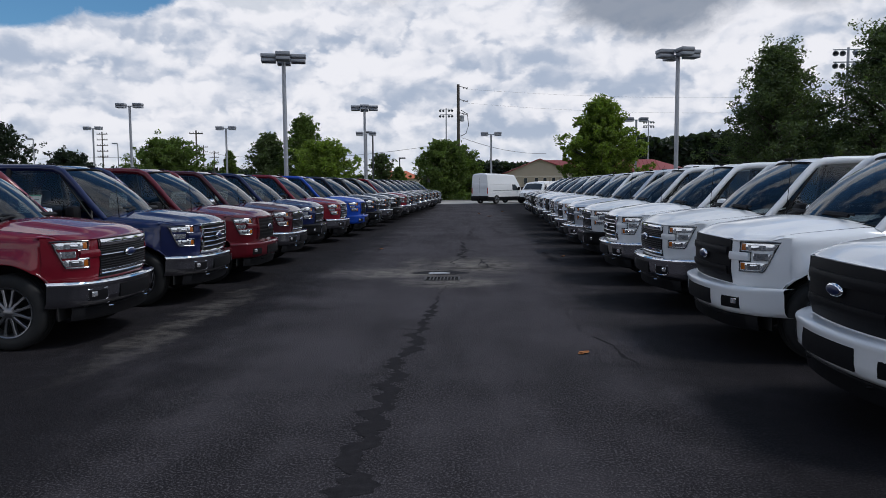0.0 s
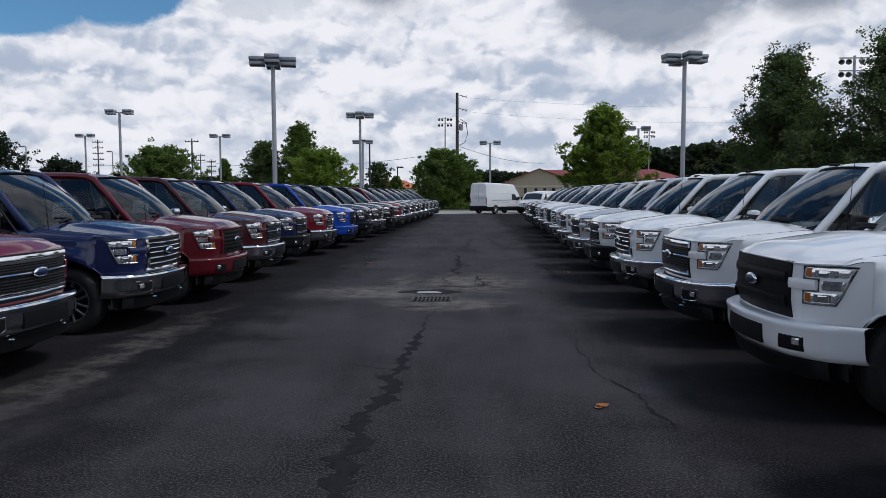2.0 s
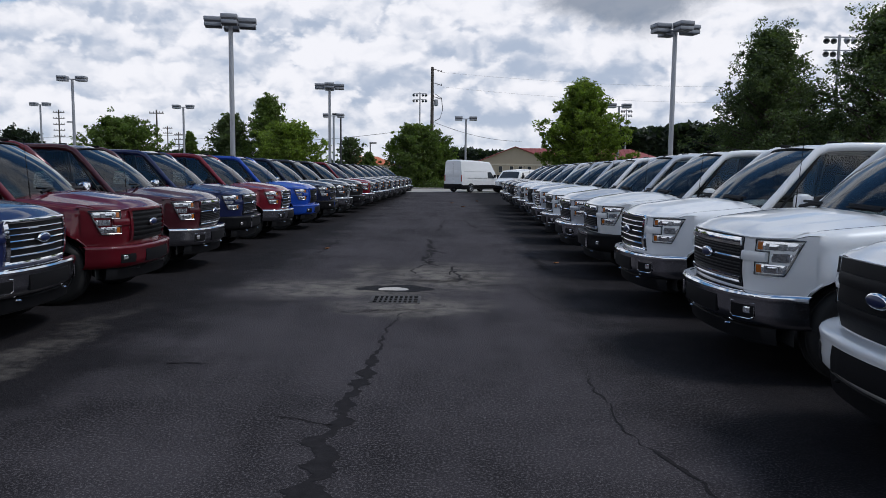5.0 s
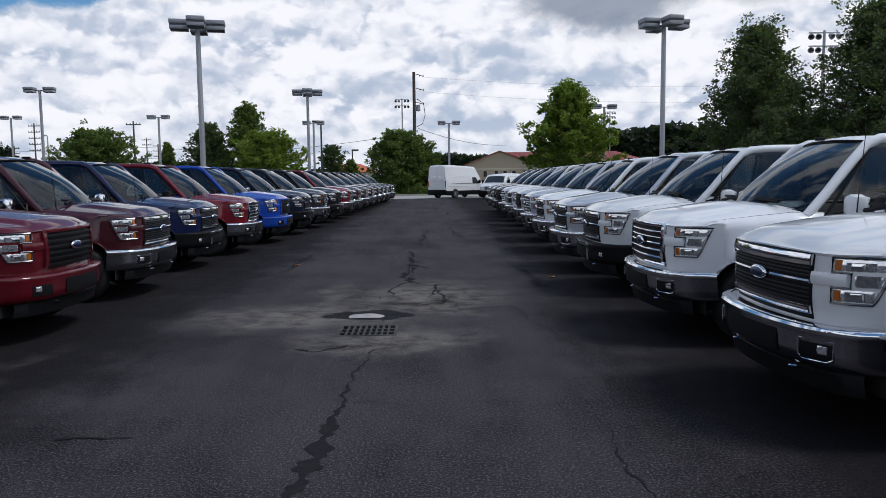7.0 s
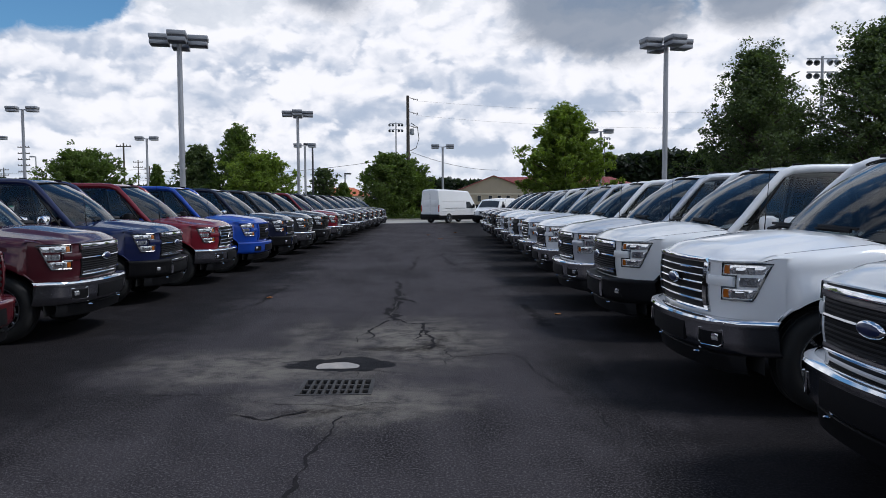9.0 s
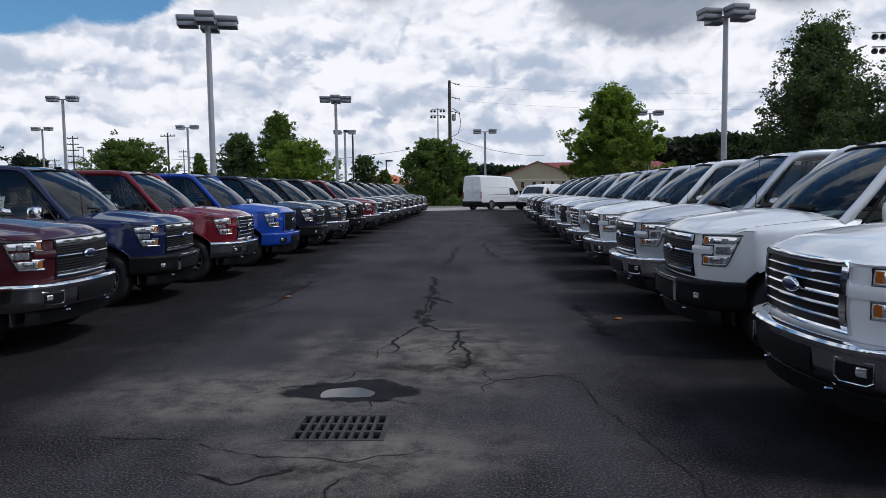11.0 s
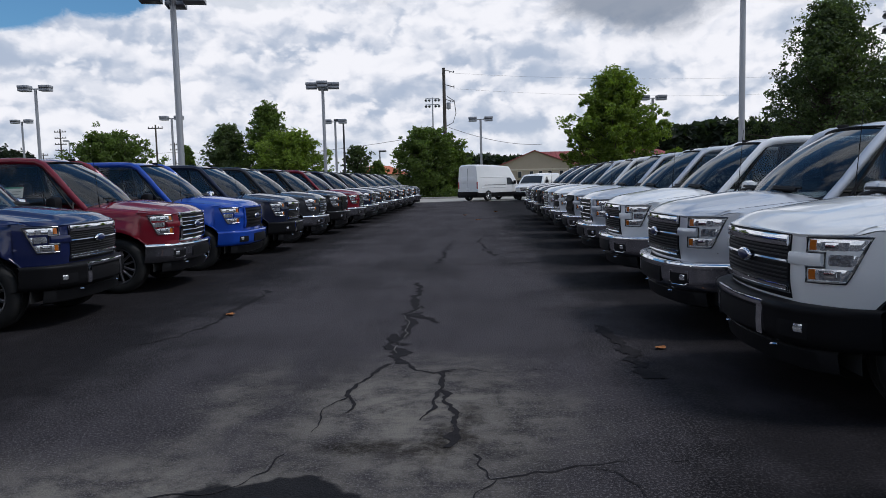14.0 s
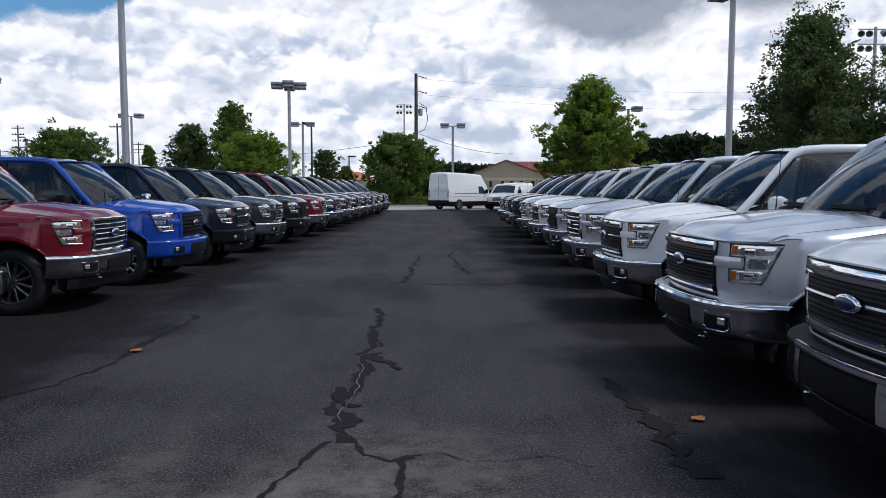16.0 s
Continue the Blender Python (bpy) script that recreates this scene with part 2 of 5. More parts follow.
    n.put(n.b.inputs["Normal"], n.bump(h, 0.75, 0.007))
    return m


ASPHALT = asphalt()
GRASS = plain("grass", (0.055, 0.085, 0.025), 0.9, vary=0.5, scale=0.8, bump=0.6)
CONCRETE = plain("concrete", (0.36, 0.34, 0.31), 0.85, vary=0.25, scale=3.0, bump=0.3)
GRIT = plain("crack_grit", (0.13, 0.12, 0.11), 0.95, vary=0.5, scale=20)
SEAL = plain("crack_filler", (0.021, 0.0195, 0.021), 0.95, vary=0.8, scale=14.0, bump=0.5)
SEAL.node_tree.nodes["Principled BSDF"].inputs["Specular IOR Level"].default_value = 0.05
IRON = plain("cast_iron", (0.040, 0.037, 0.036), 0.75, 0.2, vary=0.4, scale=25, bump=0.4)
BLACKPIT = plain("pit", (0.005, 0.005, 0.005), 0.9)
WATER = plain("water", (0.02, 0.02, 0.022), 0.02, vary=0.0)
CHROME = plain("chrome", (0.86, 0.87, 0.89), 0.07, 1.0, vary=0.04, scale=3.0)
CHROME_DULL = plain("satin_chrome", (0.52, 0.53, 0.56), 0.09, 1.0, vary=0.05)
BLACK = plain("black_plastic", (0.007, 0.007, 0.008), 0.5, vary=0.2, bump=0.15)
GLOSSBLACK = plain("grille_black", (0.007, 0.007, 0.008), 0.5, vary=0.1)
for dull in (BLACK, GLOSSBLACK):
    dull.node_tree.nodes["Principled BSDF"].inputs["Specular IOR Level"].default_value = 0.12
GREYBAR = plain("grey_grille_plastic", (0.028, 0.029, 0.032), 0.35, 0.3, vary=0.1)
RUBBER = plain("tyre_rubber", (0.008, 0.008, 0.008), 0.8, vary=0.25, scale=12, bump=0.3)
ALLOY = plain("alloy", (0.58, 0.59, 0.61), 0.25, 0.95, vary=0.08)
ALLOY_DARK = plain("machined_alloy", (0.22, 0.22, 0.23), 0.3, 0.9, vary=0.1)
AMBER = plain("amber_lens", (0.40, 0.11, 0.012), 0.12, coat=1.0, vary=0.12, scale=60)
REDLENS = plain("red_lens", (0.42, 0.02, 0.02), 0.12, coat=1.0, vary=0.1, scale=40)
LAMPGLASS = plain("headlamp_reflector", (0.86, 0.88, 0.90), 0.10, 0.8, 1.0, vary=0.3, scale=26)
LAMPMID = plain("headlamp_inner", (0.30, 0.31, 0.33), 0.15, 0.7, 1.0, vary=0.4, scale=30)
LAMPDARK = plain("headlamp_bezel", (0.05, 0.052, 0.056), 0.18, 0.5, 1.0, vary=0.2)
BADGEBLUE = plain("badge_enamel", (0.006, 0.014, 0.06), 0.3, vary=0.1)
SEATCLOTH = plain("seat_cloth", (0.030, 0.030, 0.032), 0.85, vary=0.2)
DASH = plain("dash_vinyl", (0.03, 0.03, 0.031), 0.6, vary=0.15)
PAPER = plain("paper", (0.78, 0.79, 0.77), 0.6, vary=0.03)
INKGREEN = plain("green_ink", (0.10, 0.36, 0.24), 0.6, vary=0.05)
INKGREY = plain("grey_ink", (0.22, 0.23, 0.24), 0.6, vary=0.05)
SHIELD = glass("windscreen_glass", (0.22, 0.27, 0.29), 1.0)
SIDEGLASS = glass("side_glass", (0.70, 0.74, 0.73))
PRIVACY = glass("privacy_glass", (0.05, 0.055, 0.06))
STEEL = plain("galvanised_steel", (0.36, 0.37, 0.39), 0.45, 0.7, vary=0.12, scale=2.0)
BRONZE = plain("dark_pole", (0.05, 0.05, 0.055), 0.5, 0.4, vary=0.1)
LAMPBOX = plain("lamp_housing", (0.30, 0.31, 0.33), 0.5, 0.3, vary=0.1)
LAMPBAND = plain("lamp_lens_band", (0.045, 0.047, 0.055), 0.3, vary=0.1)
TIMBER = plain("pole_timber", (0.085, 0.07, 0.06), 0.9, vary=0.3, bump=0.3)
CABLE = plain("cable", (0.03, 0.03, 0.032), 0.7)
BARK = plain("bark", (0.075, 0.058, 0.045), 0.95, vary=0.4, scale=5, bump=0.8)
STUCCO = plain("tan_stucco", (0.46, 0.37, 0.28), 0.9, vary=0.12, scale=0.7)
STUCCO_LIGHT = plain("cream_stucco", (0.60, 0.52, 0.42), 0.9, vary=0.12, scale=0.7)
REDROOF = plain("red_metal_roof", (0.26, 0.050, 0.045), 0.55, vary=0.15, scale=0.6)
ORANGEROOF = plain("orange_roof", (0.50, 0.13, 0.05), 0.6, vary=0.15, scale=0.6)
DARKPANE = plain("dark_pane", (0.03, 0.035, 0.04), 0.12, vary=0.1)
VANWHITE = paint("van_white", (0.80, 0.80, 0.80), 0.0)
DEADLEAF = plain("dead_leaf", (0.30, 0.11, 0.03), 0.8, vary=0.4, scale=30)
LEAF_OAK = leaf("leaf_dark_green", (0.120, 0.165, 0.070))
LEAF_BRIGHT = leaf("leaf_bright_green", (0.24, 0.33, 0.050))
LEAF_MID = leaf("leaf_mid_green", (0.155, 0.225, 0.050))
LEAF_WOODS = leaf("leaf_woods", (0.034, 0.052, 0.030))
PAINTS = {
    "white": paint("white_paint", (0.77, 0.775, 0.78), 0.0, 0.4),
    "silver": paint("silver_paint", (0.56, 0.58, 0.62), 0.55, 0.32),
    "pearl": paint("pearl_paint", (0.72, 0.725, 0.725), 0.1, 0.35),
    "red": paint("red_paint", (0.135, 0.002, 0.010), 0.0, 0.45),
    "ruby": paint("ruby_paint", (0.085, 0.001, 0.006), 0.0, 0.45),
    "maroon": paint("maroon_paint", (0.040, 0.002, 0.006), 0.0, 0.45),
    "navy": paint("navy_paint", (0.003, 0.008, 0.050), 0.0, 0.45),
    "blue": paint("bright_blue_paint", (0.005, 0.048, 0.32), 0.0, 0.45),
    "charcoal": paint("charcoal_paint", (0.020, 0.021, 0.025), 0.1, 0.45),
    "black": paint("black_paint", (0.005, 0.005, 0.006), 0.0, 0.45),
    "ink": paint("blue_black_paint", (0.004, 0.007, 0.024), 0.0, 0.45),
}


# ---- mesh helpers ----
def finish(bm, name, mat, sharp=38):
    bmesh.ops.recalc_face_normals(bm, faces=bm.faces[:])
    for f in bm.faces: f.smooth = True
    lim = radians(sharp)
    for e in bm.edges:
        if len(e.link_faces) == 2 and e.calc_face_angle(0) > lim: e.smooth = False
    me = bpy.data.meshes.new(name)
    bm.to_mesh(me); bm.free()
    me.materials.append(mat)
    return me


def part(name, bm, mat, parent=None, label="", m=None, sharp=38):
    """Link a bmesh, or a mesh that exists, as one object under a thing or part."""
    me = finish(bm, name, mat, sharp) if isinstance(bm, bmesh.types.BMesh) else bm
    ob = new(name, me)
    if parent is not None: ob.parent = parent
    if m is not None: ob.matrix_basis = m
    if label: ob["label"] = label
    return ob


def grid(bm, rows):
    """Quads through rows of points."""
    vs = [[bm.verts.new(p) for p in r] for r in rows]
    for a, b in zip(vs, vs[1:]):
        for i in range(len(a) - 1):
            bm.faces.new((a[i], a[i + 1], b[i + 1], b[i]))
    return vs


def box(bm, x0, x1, y0, y1, z0, z1, bev=0.0, m=None):
    r = bmesh.ops.create_cube(bm, size=1, matrix=Matrix.LocRotScale(((x0 + x1) / 2, (y0 + y1) / 2, (z0 + z1) / 2), None, (abs(x1 - x0), abs(y1 - y0), abs(z1 - z0))))
    vs = r["verts"]
    if bev:
        es = list({e for v in vs for e in v.link_edges})
        q = bmesh.ops.bevel(bm, geom=es, offset=bev, segments=2, affect="EDGES", profile=0.5)
        vs = list({v for f in q["faces"] for v in f.verts} | {v for v in vs if v.is_valid})
    if m is not None: bmesh.ops.transform(bm, matrix=m, verts=vs)
    return vs


def tube(bm, pts, r, n=8, caps=True, flat=1.0):
    """A round bar along points; r a number or one radius a point; flat squeezes it."""
    pts = [Vector(p) for p in pts]
    rs = r if isinstance(r, (list, tuple)) else [r] * len(pts)
    rings = []
    for i, p in enumerate(pts):
        d = (pts[min(i + 1, len(pts) - 1)] - pts[max(i - 1, 0)]).normalized()
        a = d.cross(Vector((0, 0, 1)) if abs(d.z) < 0.9 else Vector((1, 0, 0))).normalized()
        b = d.cross(a)
        rings.append([bm.verts.new(p + rs[i] * (math.cos(k) * a * flat + math.sin(k) * b)) for k in (2 * math.pi * j / n for j in range(n))])
    for q, s in zip(rings, rings[1:]):
        for j in range(n): bm.faces.new((q[j], q[(j + 1) % n], s[(j + 1) % n], s[j]))
    if caps:
        bm.faces.new(rings[0]); bm.faces.new(rings[-1])


def lathe(bm, prof, n=28, axis="Y"):
    """Turn (radius, along) points round an axis."""
    rings = []
    for r, a in prof:
        ring = []
        for j in range(n):
            k = 2 * math.pi * j / n
            c, s = r * math.cos(k), r * math.sin(k)
            ring.append(bm.verts.new((c, a, s) if axis == "Y" else (c, s, a)))
        rings.append(ring)
    for q, s in zip(rings, rings[1:]):
        for j in range(n): bm.faces.new((q[j], q[(j + 1) % n], s[(j + 1) % n], s[j]))


def thing(name, m, label, category, group="", kind=""):
    ob = new(name)
    ob.empty_display_size = 0.2
    ob.matrix_basis = m
    return tagged(ob, label, category, group, kind)


# ---- pickup truck: +x ahead, badge over the origin ----
XF, XR, WR = -0.88, -4.56, 0.405        # front axle, rear axle, tyre radius
ARCH = 0.51                              # wheel arch radius
MESHES = {}


def keep(key, mat, make, sharp=38):
    """A mesh that is built once and shared by all trucks; another colour is a copy of it."""
    if (key, mat.name) not in MESHES:
        first = next((me for (k, _), me in MESHES.items() if k == key), None)
        if first is None:
            bm = bmesh.new(); make(bm)
            for v in bm.verts: v.co.z += 0.125 * max(0.0, v.co.z - 1.22)      # cab height
            me = finish(bm, key, mat, sharp)
        else:
            me = first.copy(); me.materials[0] = mat
        MESHES[(key, mat.name)] = me
    return MESHES[(key, mat.name)]


def sm(a, b, x):
    t = min(1.0, max(0.0, (x - a) / (b - a)))
    return t * t * (3 - 2 * t)


def face_x(y, z):
    """The truck's front face: bowed in plan, leaning back a little towards the bonnet."""
    a = abs(y)
    return -0.03 - 0.055 * (a / 0.55) ** 2 - 2.9 * max(0.0, a - 0.60) ** 2 - 0.10 * max(0, z - 0.95) ** 1.5 - 0.03 * sm(0.9, 0.66, z)


def bonnet_z(x, y):
    t = max(0.0, -x) / 1.15
    a = abs(y)
    edge = max(0.0, face_x(y, 1.15) - x)
    z = 1.195 + 0.165 * min(t, 1.05) ** 0.80 - (0.048 + 0.045 * min(t, 1.1)) * (a / 0.86) ** 2 + 0.030 * sm(0.565, 0.525, a) * sm(0.0, 0.22, edge) * (1 - sm(0.70, 0.98, t))
    return z - 0.034 * (1 - min(1.0, edge / 0.14)) ** 2


def cowl_x(y):
    return -1.06 - 0.34 * (abs(y) / 0.86) ** 2


def bonnet(bm):
    rows = []
    for i in range(19):
        f = i / 18
        f = f ** 1.5
        row = []
        for j in range(41):
            y = -0.845 + 1.69 * j / 40
            x0 = face_x(y, 1.15) + 0.012
            x = x0 + (cowl_x(y) - x0) * f
            row.append((x, y, bonnet_z(x, y)))
        rows.append(row)
    rows.insert(0, [(x - 0.02, y, z - 0.035) for x, y, z in rows[0]])
    grid(bm, rows)


def shoulder(x):
    if x > -1.52: return bonnet_z(x, 0.86) - 0.012
    if x > -4.02: return 1.225 + 0.070 * sm(-2.05, -2.42, x)
    return 1.40


def side_y(z, x):
    """How far out the flank lies at a height."""
    y = 0.975 + 0.022 * sm(0.55, 0.85, z) - 0.02 * sm(0.98, 1.12, z) - 0.055 * sm(1.10, 1.30, z) - 0.03 * sm(0.62, 0.42, z)
    for w in (XF, XR):
        d = math.hypot(x - w, z - 0.40)
        y += 0.034 * sm(0.70, 0.53, d)
    return y - 0.035 * sm(-0.74, -0.52, x)


def flank(bm, x0, x1, sgn, inner=False, n=None):
    n = n or max(3, int((x0 - x1) / 0.035))
    rows = []
    for i in range(n + 1):
        x = x0 + (x1 - x0) * i / n
        top, low = shoulder(x), 0.47
        for w in (XF, XR):
            if abs(x - w) < ARCH: low = max(low, 0.40 + math.sqrt(ARCH ** 2 - (x - w) ** 2) * 1.02)
        row = []
        if inner: row.append((x, sgn * 0.852, bonnet_z(x, 0.86) + 0.004))
        for k in range(13):
            t = k / 12
            z = top - (top - low) * t
            y = side_y(z, x) if x < -0.56 else min(side_y(z, x), plan_y(x) - 0.008)
            if k == 0: y -= 0.030
            if k == 1: y -= 0.006
            row.append((x, sgn * y, z))
        y = row[-1][1]
        row.append((x, y - sgn * 0.05, row[-1][2] + 0.004))
        rows.append(row)
    grid(bm, rows)


def plan_y(x):
    """Half-width of the nose in plan at a place along the truck."""
    y = 0.975
    while y > 0.5 and face_x(y, 0.9) < x: y -= 0.003
    return y


def arch_lip(bm, w, sgn):
    pts = []
    for i in range(25):
        k = radians(-8 + 196 * i / 24)
        x, z = w + (ARCH + 0.005) * math.cos(k), 0.40 + (ARCH * 1.02 + 0.003) * math.sin(k)
        if z < 0.44: continue
        pts.append((x, sgn * (min(side_y(z, x), plan_y(x)) - 0.002), z))
    tube(bm, pts, 0.015, 6, flat=1.0)


def skin(bm, ya, yb, za, zb, back, out, n=12, nz=4, face=face_x, ya2=None, yb2=None):
    """A curved slab on the front face between two heights; the sides may slant."""
    ya2 = ya if ya2 is None else ya2
    yb2 = yb if yb2 is None else yb2
    rows = []
    for k in range(nz + 1):
        t = k / nz
        z = za + (zb - za) * t
        a, b = ya + (ya2 - ya) * t, yb + (yb2 - yb) * t
        rows.append([(face(a + (b - a) * j / n, z), a + (b - a) * j / n, z) for j in range(n + 1)])
    front = [[(x + out, y, z) for x, y, z in r] for r in rows]
    if out - back > 0.012:
        c = min(0.006, (out - back) * 0.3)
        for r in (front[0], front[-1]):
            for j in range(len(r)): r[j] = (r[j][0] - c, r[j][1], r[j][2])
    fv = grid(bm, front)
    bv = grid(bm, [[(x + back, y, z) for x, y, z in r] for r in rows])
    loop = lambda v: v[0][:] + [r[-1] for r in v[1:]] + v[-1][-2::-1] + [r[0] for r in v[-2:0:-1]]
    p, q = loop(fv), loop(bv)
    for i in range(len(p)):
        bm.faces.new((p[i], p[i - 1], q[i - 1], q[i]))


def grille_skin(bm, ya, yb, za, zb, *rest, **more):
    """A slab of the grille: heights from 0.665 to 1.165 close up over the bumper."""
    up = lambda z: 0.730 + (z - 0.665) * 0.87
    skin(bm, ya, yb, up(za), up(zb), *rest, **more)


def fascia(bm):
    rows = []
    for k in range(13):
        z = 1.150 - 0.50 * k / 12
        e = 0.933      # the panel stops short of the wheel arch
        while z < 0.90 and face_x(e, z) < XF + ARCH * math.sqrt(max(0.0, 1 - ((z - 0.40) / (ARCH * 1.02)) ** 2)) - 0.004: e -= 0.003
        rows.append([(face_x(y, z), y, 0.65 + (bonnet_z(face_x(y, 1.15), min(abs(y), 0.86)) - 0.012 - 0.05 * max(0, (abs(y) - 0.85) / 0.135) ** 2 - 0.65) * (1 - k / 12)) for y in (-e + 2 * e * j / 56 for j in range(57))])
    grid(bm, rows)
    for s in (-1, 1):      # top of the wing in front of the bonnet's shut line
        lid = []
        for j in range(9):
            y = 0.80 + 0.142 * j / 8
            x0 = face_x(y, 1.15)
            lid.append([(x, s * y, bonnet_z(min(x, x0), min(y, 0.86)) - 0.007 - 0.05 * max(0, (y - 0.85) / 0.135) ** 2 * (1 - 0.4 * k / 6)) for k, x in ((k, x0 + (-0.56 - x0) * k / 6) for k in range(7))])
        grid(bm, lid)


def nose_x(y, z=0):
    a = abs(y)
    return 0.045 - 0.06 * (a / 0.55) ** 2 - 0.95 * max(0.0, a - 0.55) ** 2 - 0.12 * sm(0.88, 0.985, a)


def sweep(bm, prof, y1=0.985, n=44, face=nose_x):
    grid(bm, [[(face(y) + dx - 0.10 * sm(0.93, 1.0, abs(y) / y1) * (dx + 0.1) * 2, y, z) for y in (-y1 + 2 * y1 * j / n for j in range(n + 1))] for dx, z in prof])


BUMPER = ((-0.10, 0.714), (0.00, 0.714), (0.030, 0.704), (0.040, 0.687), (0.034, 0.662), (0.028, 0.642), (0.024, 0.545), (0.012, 0.485), (-0.02, 0.447), (-0.10, 0.437))


def lamp_shape(bm, s):
    """The C-shaped reflector bowl: upper arm, outer post, lower arm."""
    skin(bm, s * 0.692, s * 0.872, 1.052, 1.136, -0.03, 0.004, 10, 3, yb2=s * 0.890)
    skin(bm, s * 0.772, s * 0.852, 0.952, 1.050, -0.03, 0.002, 6, 3, yb2=s * 0.871)
    skin(bm, s * 0.692, s * 0.828, 0.866, 0.950, -0.03, 0.004, 8, 3, yb2=s * 0.851)


LAMP_EDGE = ((0.686, 1.141), (0.74, 1.142), (0.80, 1.143), (0.86, 1.143), (0.898, 1.142), (0.884, 1.09), (0.872, 1.03), (0.858, 0.96), (0.842, 0.89), (0.832, 0.860), (0.76, 0.859), (0.686, 0.860), (0.686, 0.953), (0.764, 0.956), (0.764, 1.046), (0.686, 1.049), (0.686, 1.141))


def lamp_rim(bm, s):
    tube(bm, [(face_x(y, z) + 0.010, s * y, z) for y, z in LAMP_EDGE], 0.0095, 6, False)


def wheel_tyre(bm):
    w = 0.135
    lathe(bm, [(0.265, -w * 0.86), (0.30, -w), (0.36, -w), (0.392, -w * 0.86), (WR, -w * 0.62), (WR, -0.05), (WR - 0.008, -0.046), (WR - 0.008, -0.034), (WR, -0.03), (WR, 0.03), (WR - 0.008, 0.034), (WR - 0.008, 0.046), (WR, 0.05), (WR, w * 0.62), (0.392, w * 0.86), (0.36, w), (0.30, w), (0.265, w * 0.86)], 36)


def wheel_rim(bm):
    """A deep lip and six forked spokes that taper outwards, round a hub cap."""
    lathe(bm, [(0.272, 0.117), (0.266, 0.127), (0.254, 0.122), (0.246, 0.085), (0.236, 0.03), (0.228, -0.10)], 40)
    for i in range(6):
        k = 2 * math.pi * i / 6
        c, d = math.cos(k), math.sin(k)
        for s in (-1, 1):
            spine = ((0.045, s * 0.012, 0.112, 0.016), (0.11, s * 0.026, 0.104, 0.017), (0.18, s * 0.052, 0.100, 0.015), (0.250, s * 0.074, 0.096, 0.021))
            rows = []
            for r, o, h, w in spine:
                rows.append([(c * r - d * (o + e), y, d * r + c * (o + e)) for e, y in ((-w, h - 0.045), (-w, h - 0.006), (-w * 0.6, h), (w * 0.6, h), (w, h - 0.006), (w, h - 0.045))])
            grid(bm, rows)
    lathe(bm, [(0.0, 0.122), (0.036, 0.120), (0.052, 0.112), (0.074, 0.104), (0.08, 0.05)], 24)
    for i in range(6):
        k = 2 * math.pi * (i + 0.5) / 6
        m = Matrix.Translation((0.062 * math.cos(k), 0, 0.062 * math.sin(k)))
        r = bmesh.ops.create_cone(bm, cap_ends=True, segments=6, radius1=0.011, radius2=0.009, depth=0.03, matrix=m @ Matrix.Translation((0, 0.112, 0)) @ Matrix.Rotation(radians(-90), 4, "X"))


def wheel_well(bm):
    lathe(bm, [(0.0, 0.015), (0.238, 0.015), (0.238, -0.10)], 24)


def cab_rail(bm, sgn):
    path = [(-1.33, 0.872, 1.235), (-1.55, 0.815, 1.43), (-1.81, 0.742, 1.68), (-2.00, 0.690, 1.845), (-2.14, 0.665, 1.895), (-2.38, 0.655, 1.910), (-3.0, 0.652, 1.914), (-3.5, 0.662, 1.900), (-3.75, 0.675, 1.870), (-3.90, 0.74, 1.70), (-4.02, 0.89, 1.30)]
    tube(bm, [(x, sgn * y, z) for x, y, z in path], 0.048, 8, True)


def roof(bm):
    rows = []
    for i in range(21):
        t = i / 20
        row = []
        for j in range(25):
            u = -1 + 2 * j / 24
            x0 = -1.95 - 0.13 * u * u
            x = x0 + (-3.83 - x0) * t
            z = 1.925 + 0.030 * math.sin(math.pi * min(1, 0.12 + t * 0.9)) - 0.040 * abs(u) ** 3 - 0.045 * sm(0.10, 0.0, t) - 0.05 * sm(0.92, 1.0, t)
            row.append((x, u * 0.665, z))
        rows.append(row)
    grid(bm, rows)


def shield(bm):
    rows = []
    for i in range(13):
        t = i / 12
        row = []
        for j in range(21):
            u = -1 + 2 * j / 20
            a = Vector((-1.045 - 0.32 * u * u, u * 0.835, 1.315 - 0.050 * u * u))
            b = Vector((-1.955 - 0.12 * u * u, u * 0.650, 1.892 - 0.025 * u * u))
            p = a.lerp(b, t) + Vector((0.055, 0, 0.035)) * math.sin(math.pi * t)
            row.append(p)
        rows.append(row)
    grid(bm, rows)


def pane(bm, sgn, xa, xb, xc, xd):
    """Side glass: sill from xa to xb, head from xc to xd."""
    rows = []
    for i in range(7):
        t = i / 6
        row = []
        for j in range(13):
            f = j / 12
            x0, x1 = xa + (xb - xa) * f, xc + (xd - xc) * f
            z0 = shoulder(x0) - 0.02
            x = x0 + (x1 - x0) * t
            z = z0 + (1.885 - z0) * t
            row.append((x, sgn * (0.905 - 0.235 * t ** 1.15 + 0.01 * math.sin(math.pi * t)), z))
        rows.append(row)
    grid(bm, rows)


def seat_block(bm, x, y0, y1):
    box(bm, x - 0.48, x + 0.05, y0, y1, 0.62, 0.86, 0.05)
    box(bm, x - 0.62, x - 0.44, y0 + 0.02, y1 - 0.02, 0.80, 1.42, 0.05, None)
    for c in ([(y0 + y1) / 2] if y1 - y0 < 0.8 else [y0 + 0.3, y1 - 0.3]):
        box(bm, x - 0.66, x - 0.55, c - 0.13, c + 0.13, 1.44, 1.62, 0.035)


